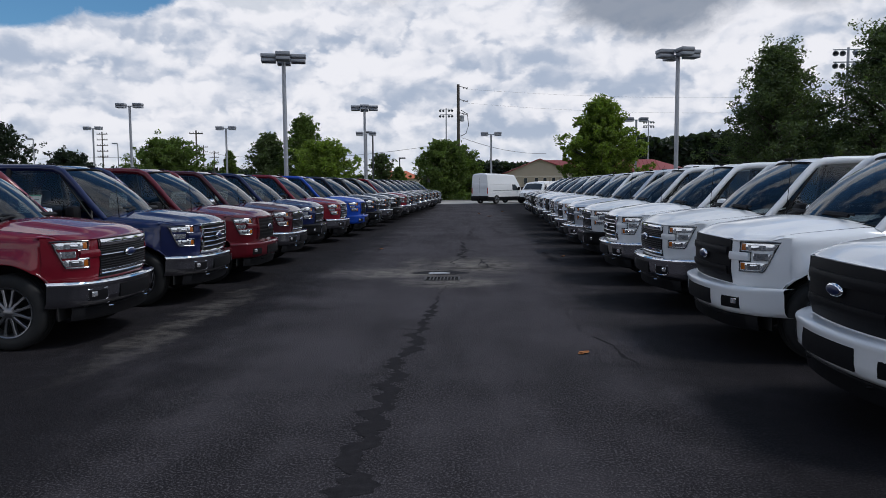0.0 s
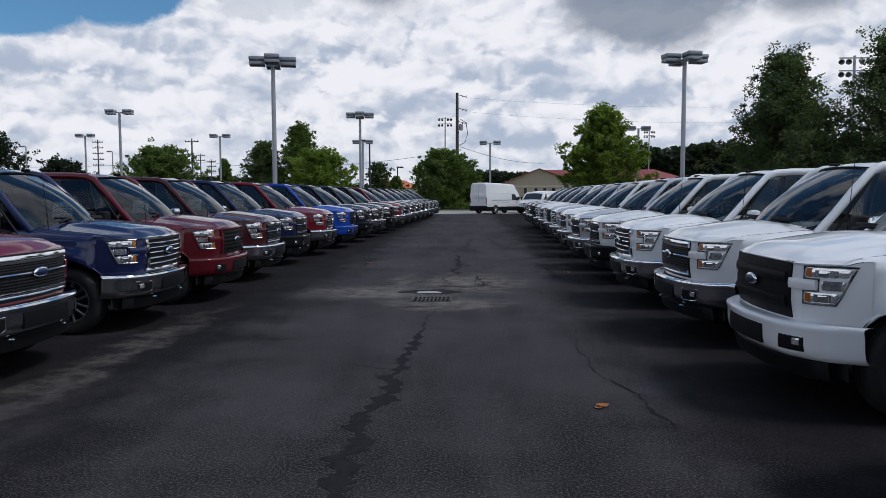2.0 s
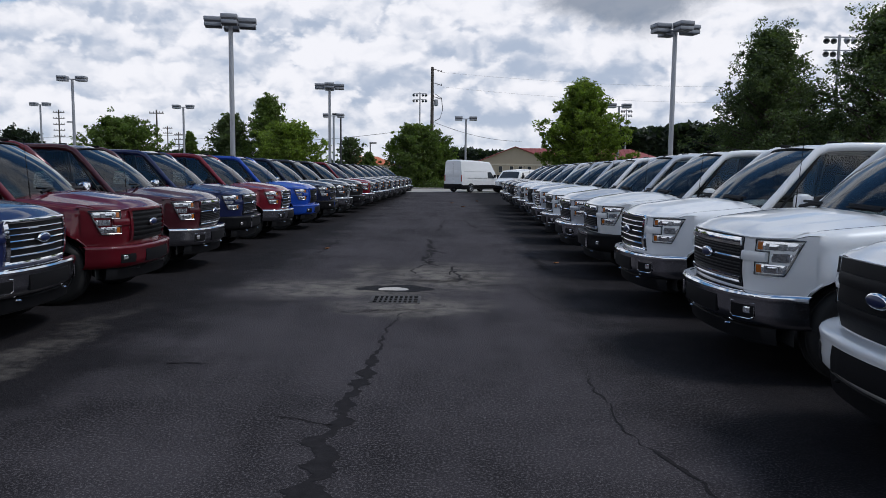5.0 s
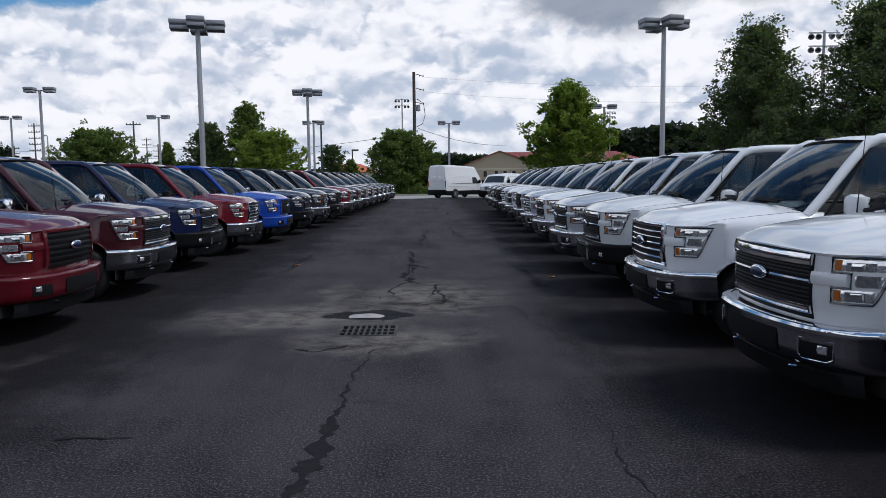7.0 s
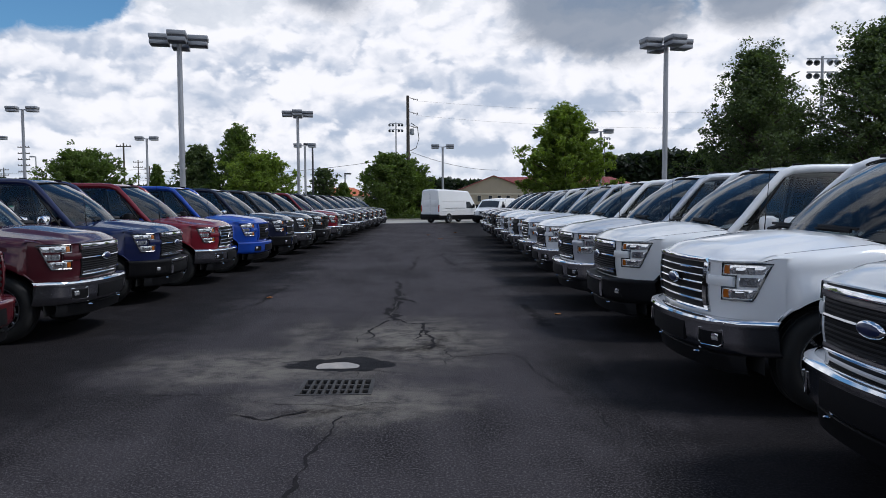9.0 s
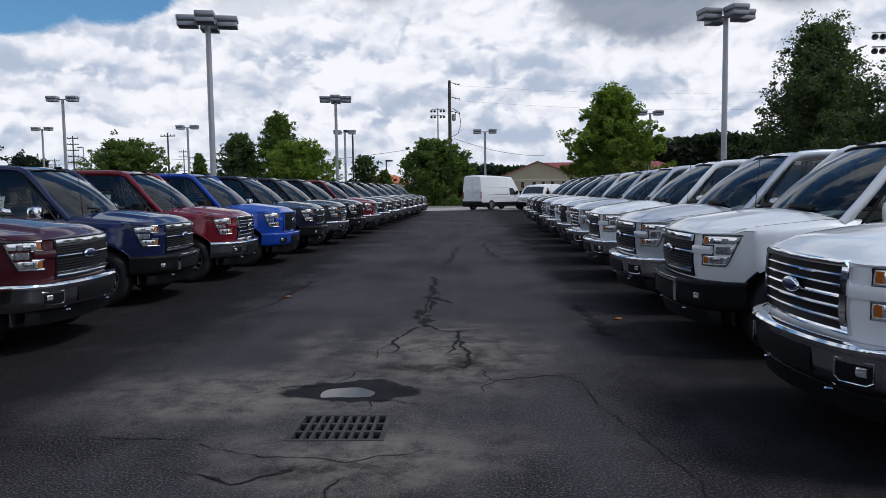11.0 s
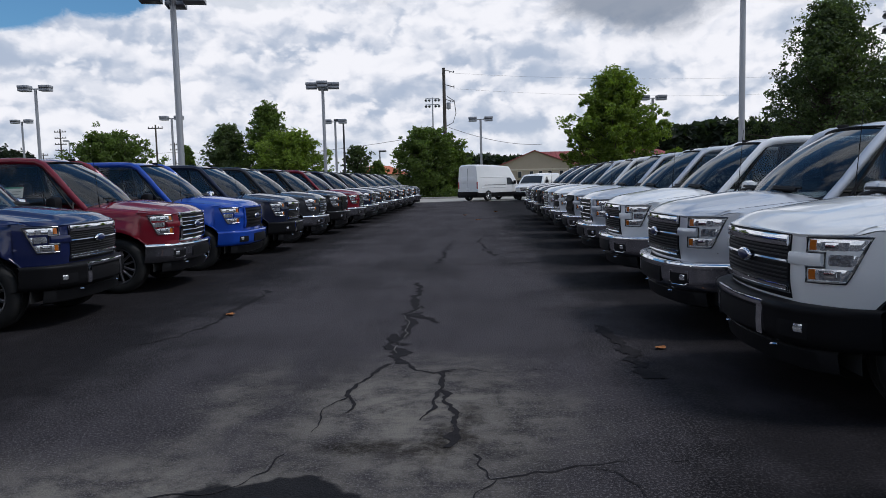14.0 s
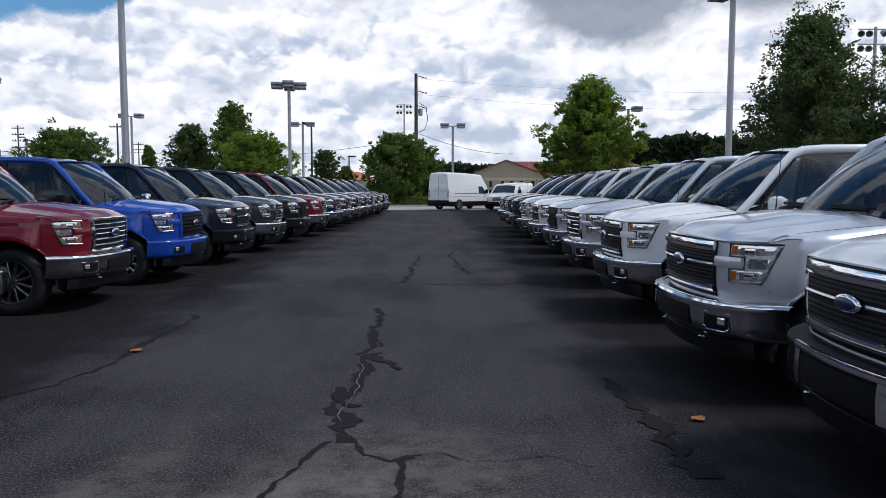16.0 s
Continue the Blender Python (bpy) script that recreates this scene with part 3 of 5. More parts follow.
def truck(m, color, trim, label, group, mirror="black", near=-1, sticker=False, rim=ALLOY, bumper=None, arch=None):
    """trim: bars (chrome-framed bars), bands (chrome bands over fine bars), work (plain black grille), sport (painted surround)."""
    P = PAINTS[color]
    T = thing("pickup_truck", m, label, "truck", group)
    K = lambda name, key, mat, make, parent=T, lab="", sharp=38, mm=None: part(name, keep(key, mat, make, sharp), None, parent, lab, mm)
    K("bonnet", "bonnet", P, bonnet, sharp=50)
    for s in (-1, 1):
        K("shut_line", "shut_line_" + "lr"[s < 0], BLACK, lambda bm: tube(bm, [(x, s * 0.8485, bonnet_z(x, 0.8485) - 0.001) for x in (-0.54 - 0.94 * i / 24 for i in range(25))], 0.0055, 5))
    K("front_panel", "front_panel", P, fascia, sharp=50)
    for s in (-1, 1):
        q = "lr"[s < 0]
        K("front_fender", "fender_" + q, P, lambda bm: flank(bm, -0.470, -1.515, s, True), sharp=50)
        d = K("front_door", "front_door_" + q, P, lambda bm: flank(bm, -1.523, -2.785, s), sharp=50)
        K("door_handle", "handle_" + q, CHROME if mirror == "chrome" else BLACK, lambda bm: tube(bm, [(-2.48, s * 0.995, 1.08), (-2.52, s * 1.035, 1.085), (-2.66, s * 1.035, 1.085), (-2.70, s * 0.995, 1.08)], 0.015, 6), d)
        d = K("rear_door", "rear_door_" + q, P, lambda bm: flank(bm, -2.793, -3.94, s), sharp=50)
        K("door_handle", "handle_rear_" + q, CHROME if mirror == "chrome" else BLACK, lambda bm: tube(bm, [(-3.50, s * 0.995, 1.10), (-3.54, s * 1.035, 1.105), (-3.68, s * 1.035, 1.105), (-3.72, s * 0.995, 1.10)], 0.015, 6), d)
        K("cab_corner", "cab_corner_" + q, P, lambda bm: flank(bm, -3.948, -4.03, s))
        K("bed_side", "bed_side_" + q, P, lambda bm: flank(bm, -4.06, -5.80, s), sharp=50)
        K("roof_rail", "rail_" + q, P, lambda bm: cab_rail(bm, s), sharp=60)
        K("side_window", "win_f_" + q, SIDEGLASS, lambda bm: pane(bm, s, -1.47, -2.76, -2.10, -2.76)).visible_shadow = False
        K("side_window", "win_r_" + q, PRIVACY, lambda bm: pane(bm, s, -2.86, -3.90, -2.86, -3.72)).visible_shadow = False
        K("door_pillar", "bpillar_" + q, BLACK, lambda bm: tube(bm, [(-2.81, s * 0.915, 1.26), (-2.81, s * 0.79, 1.60), (-2.81, s * 0.665, 1.89)], 0.045, 6))
        K("window_seal", "seal_" + q, BLACK, lambda bm: tube(bm, [(-1.47 - 0.63 * t, s * (0.912 - 0.235 * t ** 1.15), 1.215 + 0.665 * t) for t in (i / 8 for i in range(9))] + [(-2.45, s * 0.672, 1.886), (-2.76, s * 0.672, 1.886)], 0.014, 5))
        K("window_trim", "sill_" + q, BLACK, lambda bm: tube(bm, [(x, s * (side_y(shoulder(x), x) - 0.026), shoulder(x) + 0.004) for x in (-1.54 - 0.1 * i for i in range(25))], 0.011, 5))
        K("arch_trim", "arch_" + q, arch or P, lambda bm: arch_lip(bm, XF, s), sharp=60)
        K("arch_trim", "arch_rear_" + q, arch or P, lambda bm: arch_lip(bm, XR, s), sharp=60)
        mi = K("door_mirror", "mirror_" + q, {"chrome": CHROME, "paint": P, "black": BLACK}[mirror], lambda bm: (box(bm, -1.72, -1.57, s * 1.045, s * 1.27, 1.235, 1.43, 0.055),))
        K("mirror_arm", "mirror_arm_" + q, BLACK, lambda bm: tube(bm, [(-1.60, s * 0.88, 1.235), (-1.63, s * 0.98, 1.250), (-1.66, s * 1.08, 1.27)], 0.032, 6), mi)
        K("mirror_glass", "mirror_glass_" + q, CHROME, lambda bm: box(bm, -1.726, -1.722, s * 1.075, s * 1.245, 1.262, 1.405), mi)
        # headlamp
        h = K("headlight", "headlight_" + q, LAMPGLASS, lambda bm: lamp_shape(bm, s), lab="C-shaped clear headlight with amber corners")
        K("bezel", "lamp_rim_" + q, LAMPDARK, lambda bm: lamp_rim(bm, s), h)
        K("amber_lamp", "amber_up_" + q, AMBER, lambda bm: skin(bm, s * 0.698, s * 0.724, 1.062, 1.126, 0.0, 0.010, 4, 2), h)
        K("amber_lamp", "amber_low_" + q, AMBER, lambda bm: skin(bm, s * 0.698, s * 0.724, 0.876, 0.940, 0.0, 0.010, 4, 2), h)
        for k, (ya, yb, za, zb) in enumerate(((0.742, 0.835, 1.062, 1.112), (0.780, 0.848, 0.965, 1.035), (0.742, 0.815, 0.878, 0.932))):
            K("projector", "projector_%s%d" % (q, k), LAMPMID, lambda bm: skin(bm, s * ya, s * yb, za, zb, 0.0, 0.008, 6, 2), h)
        for z in (1.066, 0.884):
            K("bulb_lens", "bulb_lens_%s%d" % (q, z > 1), CHROME, lambda bm: skin(bm, s * 0.762, s * 0.805, z, z + 0.042, 0.0, 0.013, 4, 2), h)
        K("front_tongue", "tongue_" + q, P, lambda bm: skin(bm, s * 0.555, s * 0.752, 0.962, 1.040, -0.02, 0.020, 8, 4))
        # wheels
        for w, nm in ((XF, "wheel"), (XR, "wheel")):
            flip = Matrix.Identity(4) if s > 0 else Matrix.Rotation(math.pi, 4, "Z")
            ty = K("wheel", "tyre", RUBBER, wheel_tyre, lab="black tyre on a spoked alloy rim", mm=Matrix.Translation((w, s * 0.845, WR)) @ flip)
            K("rim", "rim", rim, wheel_rim, ty)
            K("wheel_hub", "hub", BLACK, wheel_well, ty)
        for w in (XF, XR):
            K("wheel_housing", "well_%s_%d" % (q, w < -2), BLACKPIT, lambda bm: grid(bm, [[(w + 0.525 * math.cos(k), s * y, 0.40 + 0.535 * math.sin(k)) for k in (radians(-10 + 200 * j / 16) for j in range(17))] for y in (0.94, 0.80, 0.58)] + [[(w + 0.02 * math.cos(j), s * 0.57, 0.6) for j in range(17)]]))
        K("rocker", "rocker_" + q, BLACK, lambda bm: box(bm, -1.50, -3.95, s * 0.80, s * 0.95, 0.34, 0.475, 0.03))
        K("tail_light", "tail_" + q, REDLENS, lambda bm: box(bm, -5.815, -5.70, s * 0.80, s * 0.955, 0.95, 1.33, 0.02))
    K("roof", "roof", P, roof, sharp=50)
    for s in (-1, 1):
        K("roof_cap", "roof_cap%d" % s, BLACK, lambda bm: box(bm, -2.30, -2.18, s * 0.575, s * 0.615, 1.935, 1.968, 0.008))
    K("windscreen", "windscreen", SHIELD, shield, lab="raked windscreen mirroring the clouds").visible_shadow = False
    K("cowl_trim", "screen_trim_low", BLACK, lambda bm: tube(bm, [(-1.03 - 0.33 * u * u, u * 0.85, 1.315 - 0.055 * u * u) for u in (-1 + i / 10 for i in range(21))], 0.028, 6))
    K("windscreen_trim", "screen_trim_top", BLACK, lambda bm: tube(bm, [(-1.955 - 0.12 * u * u, u * 0.65, 1.902 - 0.025 * u * u) for u in (-1 + i / 10 for i in range(21))], 0.010, 5))
    for y0 in (0.05, -0.62):
        K("wiper", "wiper%d" % (y0 > 0), BLACK, lambda bm: (tube(bm, [(-1.12, y0 + 0.0, 1.340), (-1.14, y0 + 0.2, 1.370), (-1.19, y0 + 0.55, 1.362)], 0.017, 5), tube(bm, [(-1.17, y0 - 0.02, 1.388), (-1.15, y0 + 0.2, 1.388), (-1.22, y0 + 0.60, 1.375)], 0.012, 4)))
    K("rear_window", "rear_window", PRIVACY, lambda bm: grid(bm, [[(-3.99, -0.82, 1.28), (-3.99, 0.82, 1.28)], [(-3.83, -0.64, 1.87), (-3.83, 0.64, 1.87)]])).visible_shadow = False
    K("cab_back", "cab_back", P, lambda bm: box(bm, -4.03, -3.99, -0.93, 0.93, 0.60, 1.28))
    K("bed_floor", "bed_floor", BLACK, lambda bm: (box(bm, -5.78, -4.06, -0.90, 0.90, 0.84, 0.88), box(bm, -4.09, -4.05, -0.92, 0.92, 0.84, 1.39)))
    K("tailgate", "tailgate", P, lambda bm: box(bm, -5.83, -5.76, -0.80, 0.80, 0.80, 1.38, 0.02))
    K("rear_bumper", "rear_bumper", CHROME, lambda bm: box(bm, -5.95, -5.80, -0.93, 0.93, 0.48, 0.68, 0.03))
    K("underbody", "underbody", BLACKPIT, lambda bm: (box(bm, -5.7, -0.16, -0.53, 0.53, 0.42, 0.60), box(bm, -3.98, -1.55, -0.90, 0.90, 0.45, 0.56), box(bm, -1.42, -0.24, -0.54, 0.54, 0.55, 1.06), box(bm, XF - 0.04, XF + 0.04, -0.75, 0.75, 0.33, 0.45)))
    K("dashboard", "dashboard", DASH, lambda bm: (box(bm, -1.90, -1.40, -0.80, 0.80, 0.80, 1.225, 0.05), box(bm, -1.57, -1.50, -0.86, 0.86, 0.56, 1.20)))
    K("steering_wheel", "steering_wheel", DASH, lambda bm: tube(bm, [(-2.05 - 0.07 * math.sin(k), 0.38 + 0.18 * math.cos(k), 1.17 + 0.17 * math.sin(k)) for k in (2 * math.pi * i / 20 for i in range(21))], 0.016, 6, False))
    for y in (0.38, -0.38):
        K("front_seat", "seat%d" % (y > 0), SEATCLOTH, lambda bm: seat_block(bm, -2.32, y - 0.27, y + 0.27))
    K("rear_bench", "bench", SEATCLOTH, lambda bm: seat_block(bm, -3.22, -0.66, 0.66))
    K("aerial", "aerial", BLACK, lambda bm: tube(bm, [(-1.16, -0.80, 1.22), (-1.18, -0.80, 1.50), (-1.22, -0.80, 1.95)], [0.008, 0.004, 0.003], 5))
    # grille
    if trim == "bars":
        g = K("grille", "grille_frame_bars", CHROME, lambda bm: (grille_skin(bm, -0.56, 0.56, 1.128, 1.172, -0.01, 0.034, 20, 2, ya2=-0.52, yb2=0.52), grille_skin(bm, -0.545, 0.545, 0.675, 0.705, -0.01, 0.028, 20, 2),
            grille_skin(bm, 0.495, 0.545, 0.70, 1.132, -0.01, 0.030, 3, 8, ya2=0.505, yb2=0.560), grille_skin(bm, -0.545, -0.495, 0.70, 1.132, -0.01, 0.030, 3, 8, ya2=-0.560, yb2=-0.505)), lab="chrome-framed grille with horizontal bars")
        K("grille_mesh", "grille_mesh", GLOSSBLACK, lambda bm: grille_skin(bm, -0.505, 0.505, 0.69, 1.14, -0.06, 0.008, 20, 6), g)
        for z in (0.772, 0.856, 1.000, 1.068):
            K("grille_bar", "bar%d" % (z * 1000), CHROME_DULL, lambda bm: grille_skin(bm, -0.50, 0.50, z - 0.010, z + 0.010, 0.0, 0.026, 18, 2), g)
        K("grille_bar", "bar_mid", CHROME, lambda bm: grille_skin(bm, -0.50, 0.50, 0.920, 0.942, 0.0, 0.026, 18, 2), g)
    elif trim == "bands":
        g = K("grille", "grille_bands", GLOSSBLACK, lambda bm: grille_skin(bm, -0.545, 0.545, 0.665, 1.160, -0.06, 0.012, 22, 6, ya2=-0.56, yb2=0.56), lab="chrome-banded black grille")
        K("upper_band", "upper_band", CHROME, lambda bm: grille_skin(bm, -0.555, 0.555, 1.062, 1.142, 0.0, 0.034, 22, 3), g)
        K("lower_band", "lower_band", CHROME, lambda bm: grille_skin(bm, -0.545, 0.545, 0.705, 0.765, 0.0, 0.034, 22, 3), g)
        K("middle_band", "middle_band", CHROME_DULL, lambda bm: (grille_skin(bm, -0.545, -0.10, 0.930, 0.956, 0.0, 0.028, 10, 2), grille_skin(bm, 0.10, 0.545, 0.930, 0.956, 0.0, 0.028, 10, 2)), g)
        for i, z in enumerate((0.795, 0.825, 0.858, 0.890, 0.985, 1.012, 1.040)):
            K("grille_bar", "fine%d" % i, GREYBAR, lambda bm: grille_skin(bm, -0.54, 0.54, z - 0.006, z + 0.006, 0.0, 0.022, 18, 1), g)
    elif trim == "work":
        g = K("grille", "grille_work", BLACK, lambda bm: grille_skin(bm, -0.565, 0.565, 0.66, 1.165, -0.03, 0.014, 22, 6, ya2=-0.575, yb2=0.575), lab="plain black plastic grille")
        for z in (0.80, 1.02):
            K("grille_bar", "work%d" % (z * 100), BLACK, lambda bm: grille_skin(bm, -0.53, 0.53, z - 0.045, z + 0.045, 0.0, 0.034, 18, 3), g)
    else:
        g = K("grille", "grille_sport", P, lambda bm: (grille_skin(bm, -0.56, 0.56, 1.128, 1.172, -0.01, 0.034, 20, 2, ya2=-0.52, yb2=0.52), grille_skin(bm, 0.50, 0.545, 0.70, 1.132, -0.01, 0.030, 3, 8, ya2=0.51, yb2=0.560), grille_skin(bm, -0.545, -0.50, 0.70, 1.132, -0.01, 0.030, 3, 8, ya2=-0.560, yb2=-0.51)), lab="body-coloured grille surround with black bars")
        K("grille_mesh", "grille_mesh", GLOSSBLACK, lambda bm: grille_skin(bm, -0.505, 0.505, 0.69, 1.14, -0.06, 0.008, 20, 6), g)
        for z in (0.73, 0.80, 0.87, 0.94, 1.01, 1.08):
            K("grille_bar", "sport%d" % (z * 100), BLACK, lambda bm: grille_skin(bm, -0.50, 0.50, z - 0.022, z + 0.022, 0.0, 0.026, 18, 2), g)
    b = K("badge", "badge_rim", CHROME, lambda bm: [bmesh.ops.create_uvsphere(bm, u_segments=24, v_segments=10, radius=1, matrix=Matrix.LocRotScale((0.006, 0, 0.972), None, (0.026, 0.118, 0.048)))], lab="oval badge with chrome rim")
    K("badge_field", "badge_field", BADGEBLUE, lambda bm: [bmesh.ops.create_uvsphere(bm, u_segments=24, v_segments=10, radius=1, matrix=Matrix.LocRotScale((0.016, 0, 0.972), None, (0.0190, 0.100, 0.037)))], b)
    # bumper
    bumper = bumper or {"work": "paint", "sport": "paint"}.get(trim, "chrome")
    mat = {"chrome": CHROME_DULL, "paint": P, "black": BLACK}[bumper]
    fb = K("front_bumper", "front_bumper", mat, lambda bm: sweep(bm, BUMPER), sharp=60)
    if bumper == "chrome": K("bumper_ledge", "bumper_ledge", CHROME, lambda bm: sweep(bm, ((-0.03, 0.718), (0.012, 0.718), (0.036, 0.708), (0.046, 0.690), (0.041, 0.672), (0.03, 0.670))), fb)
    if bumper == "black": K("bumper_centre", "bumper_centre", CHROME, lambda bm: (skin(bm, -0.43, -0.36, 0.475, 0.68, 0.0, 0.040, 3, 3, nose_x), skin(bm, 0.36, 0.43, 0.475, 0.68, 0.0, 0.040, 3, 3, nose_x), skin(bm, -0.43, 0.43, 0.667, 0.707, 0.0, 0.046, 14, 2, nose_x)), fb)
    K("plate_panel", "plate_panel", BLACK, lambda bm: skin(bm, -0.37, 0.37, 0.490, 0.642, -0.01, 0.036, 12, 2, nose_x), fb)
    for s in (-1, 1):
        q = "lr"[s < 0]
        fl = K("fog_recess", "fog_recess_" + q, BLACK, lambda bm: skin(bm, s * 0.58, s * 0.78, 0.502, 0.625, -0.01, 0.031, 6, 2, nose_x), fb)
        K("fog_lamp", "fog_lamp_" + q, LAMPGLASS, lambda bm: skin(bm, s * 0.705, s * 0.755, 0.545, 0.597, 0.0, 0.036, 4, 2, nose_x), fb)
        if bumper == "chrome": K("fog_trim", "fog_trim_" + q, CHROME, lambda bm: tube(bm, [(nose_x(y) + 0.030, s * y, z) for y, z in ((0.58, 0.627), (0.58, 0.522), (0.61, 0.498), (0.755, 0.498), (0.785, 0.522), (0.785, 0.627), (0.58, 0.627))], 0.005, 5), fb)
        K("tow_hook", "hook_" + q, CHROME_DULL if bumper != "paint" else BLACK, lambda bm: tube(bm, [(-0.20, s * 0.40, 0.44), (-0.05, s * 0.40, 0.408), (-0.02, s * 0.43, 0.405), (-0.05, s * 0.46, 0.408), (-0.20, s * 0.46, 0.44)], 0.011, 6))
    K("air_dam", "air_dam", BLACK, lambda bm: sweep(bm, ((-0.06, 0.44), (-0.045, 0.42), (-0.07, 0.30), (-0.13, 0.28)), 0.86))
    if sticker:
        st = K("window_sticker", "sticker_%d" % near, PAPER, lambda bm: grid(bm, [[(-2.30, near * 0.845, 1.335), (-2.62, near * 0.845, 1.335)], [(-2.30, near * 0.762, 1.565), (-2.62, near * 0.762, 1.565)]]), lab="white paper price sheet with printed blocks")
        K("print_block", "sticker_ink_%d" % near, INKGREEN, lambda bm: grid(bm, [[(-2.31, near * 0.7705, 1.548), (-2.61, near * 0.7705, 1.548)], [(-2.31, near * 0.764, 1.566), (-2.61, near * 0.764, 1.566)]]), st)
        K("print_block", "sticker_ink2_%d" % near, INKGREY, lambda bm: [grid(bm, [[(xa, near * (0.8505 - 0.361 * (z - 1.335)), z), (xb, near * (0.8505 - 0.361 * (z - 1.335)), z)], [(xa, near * (0.8505 - 0.361 * (z + 0.01 - 1.335)), z + 0.01), (xb, near * (0.8505 - 0.361 * (z + 0.01 - 1.335)), z + 0.01)]]) for z, xa, xb in ((1.36, -2.33, -2.45), (1.40, -2.33, -2.58), (1.43, -2.33, -2.50), (1.47, -2.36, -2.58), (1.50, -2.33, -2.46))], st)
    return T


# ---- the ground ----
def ground():
    bm = bmesh.new()
    hx0, hx1, hy0, hy1 = -0.98, -0.33, 13.24, 13.80      # opening over the drain
    xs = [-1500, -120, -20, -6, hx0, hx1, 6, 20, 120, 1500]
    ys = [-1500, -60, -5, 5, hy0, hy1, 25, 60, 140, 1500]
    vs = [[bm.verts.new((x, y, 0)) for x in xs] for y in ys]
    for i in range(len(ys) - 1):
        for j in range(len(xs) - 1):
            if (i, j) != (4, 4): bm.faces.new((vs[i][j], vs[i][j + 1], vs[i + 1][j + 1], vs[i + 1][j]))
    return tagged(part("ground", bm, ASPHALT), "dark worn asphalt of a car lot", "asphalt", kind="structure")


ground()
pit = bmesh.new()
P0 = ((-0.98, 13.24), (-0.33, 13.24), (-0.33, 13.80), (-0.98, 13.80))
top = [pit.verts.new((x, y, 0)) for x, y in P0]
low = [pit.verts.new((x, y, -0.7)) for x, y in P0]
for i in range(4): pit.faces.new((top[i], top[i - 1], low[i - 1], low[i]))
pit.faces.new(low)
tagged(part("drain_pit", pit, BLACKPIT), "dark drain pit under the iron grate", "drain", kind="structure")

G = thing("drain_grate", pose(-0.655, 13.52, 0), "rusty dark cast iron drain grate set in asphalt", "grate")
bm = bmesh.new()
for x0, x1, y0, y1 in ((-0.325, 0.325, -0.28, -0.245), (-0.325, 0.325, 0.245, 0.28), (-0.325, -0.288, -0.245, 0.245), (0.288, 0.325, -0.245, 0.245)):
    box(bm, x0, x1, y0, y1, -0.04, 0.006, 0.003)
part("grate_frame", bm, IRON, G)
bm = bmesh.new(); box(bm, -0.012, 0.012, -0.245, 0.245, -0.04, 0.004, 0.002)
rib = finish(bm, "rib", IRON)
for i in range(8): part("rib", rib, None, G, m=pose(-0.288 + 0.576 * (i + 1) / 9, 0, 0))
bm = bmesh.new(); box(bm, -0.288, 0.288, -0.016, 0.016, -0.036, 0.001, 0.002)
rib = finish(bm, "cross_rib", IRON)
for y in (-0.082, 0.082): part("cross_rib", rib, None, G, m=pose(0, y, 0))


def ribbon(name, pts, w0, w1, label, seed, step=0.03, jag=1.5, mat=SEAL, z=0.004):
    """A ragged sealed crack through a few way points."""
    rnd = random.Random(seed)
    bm = bmesh.new()
    pts = [Vector((x, y, z)) for x, y in pts]
    line = []
    for a, b in zip(pts, pts[1:]):
        n = max(2, int((b - a).length / step))
        line += [a.lerp(b, i / n) for i in range(n)]
    line.append(pts[-1])
    left, right = [], []
    wander = 0.0
    for i, p in enumerate(line):
        d = (line[min(i + 1, len(line) - 1)] - line[max(i - 1, 0)]).normalized()
        s = Vector((-d.y, d.x, 0))
        wander = 0.10 * noise.noise(Vector((p.x * 1.9, p.y * 1.9, seed * 7.7))) + 0.035 * noise.noise(Vector((p.x * 8, p.y * 8, seed * 2.3)))
        t = i / max(1, len(line) - 1)
        w = (w0 + (w1 - w0) * t) * 0.5
        kl = noise.noise(Vector((p.x * 5.3, p.y * 5.3, seed * 3.1))) + 0.6 * noise.noise(Vector((p.x * 17, p.y * 17, seed)))
        kr = noise.noise(Vector((p.x * 5.3, p.y * 5.3, seed * 3.1 + 40))) + 0.6 * noise.noise(Vector((p.x * 17, p.y * 17, seed + 40)))
        left.append(p + s * (wander + w * max(0.08, 0.8 + jag * kl)))
        right.append(p + s * (wander - w * max(0.08, 0.8 + jag * kr)))
    grid(bm, [left, right])
    return tagged(part(name, bm, mat), label, "crack", kind="structure")


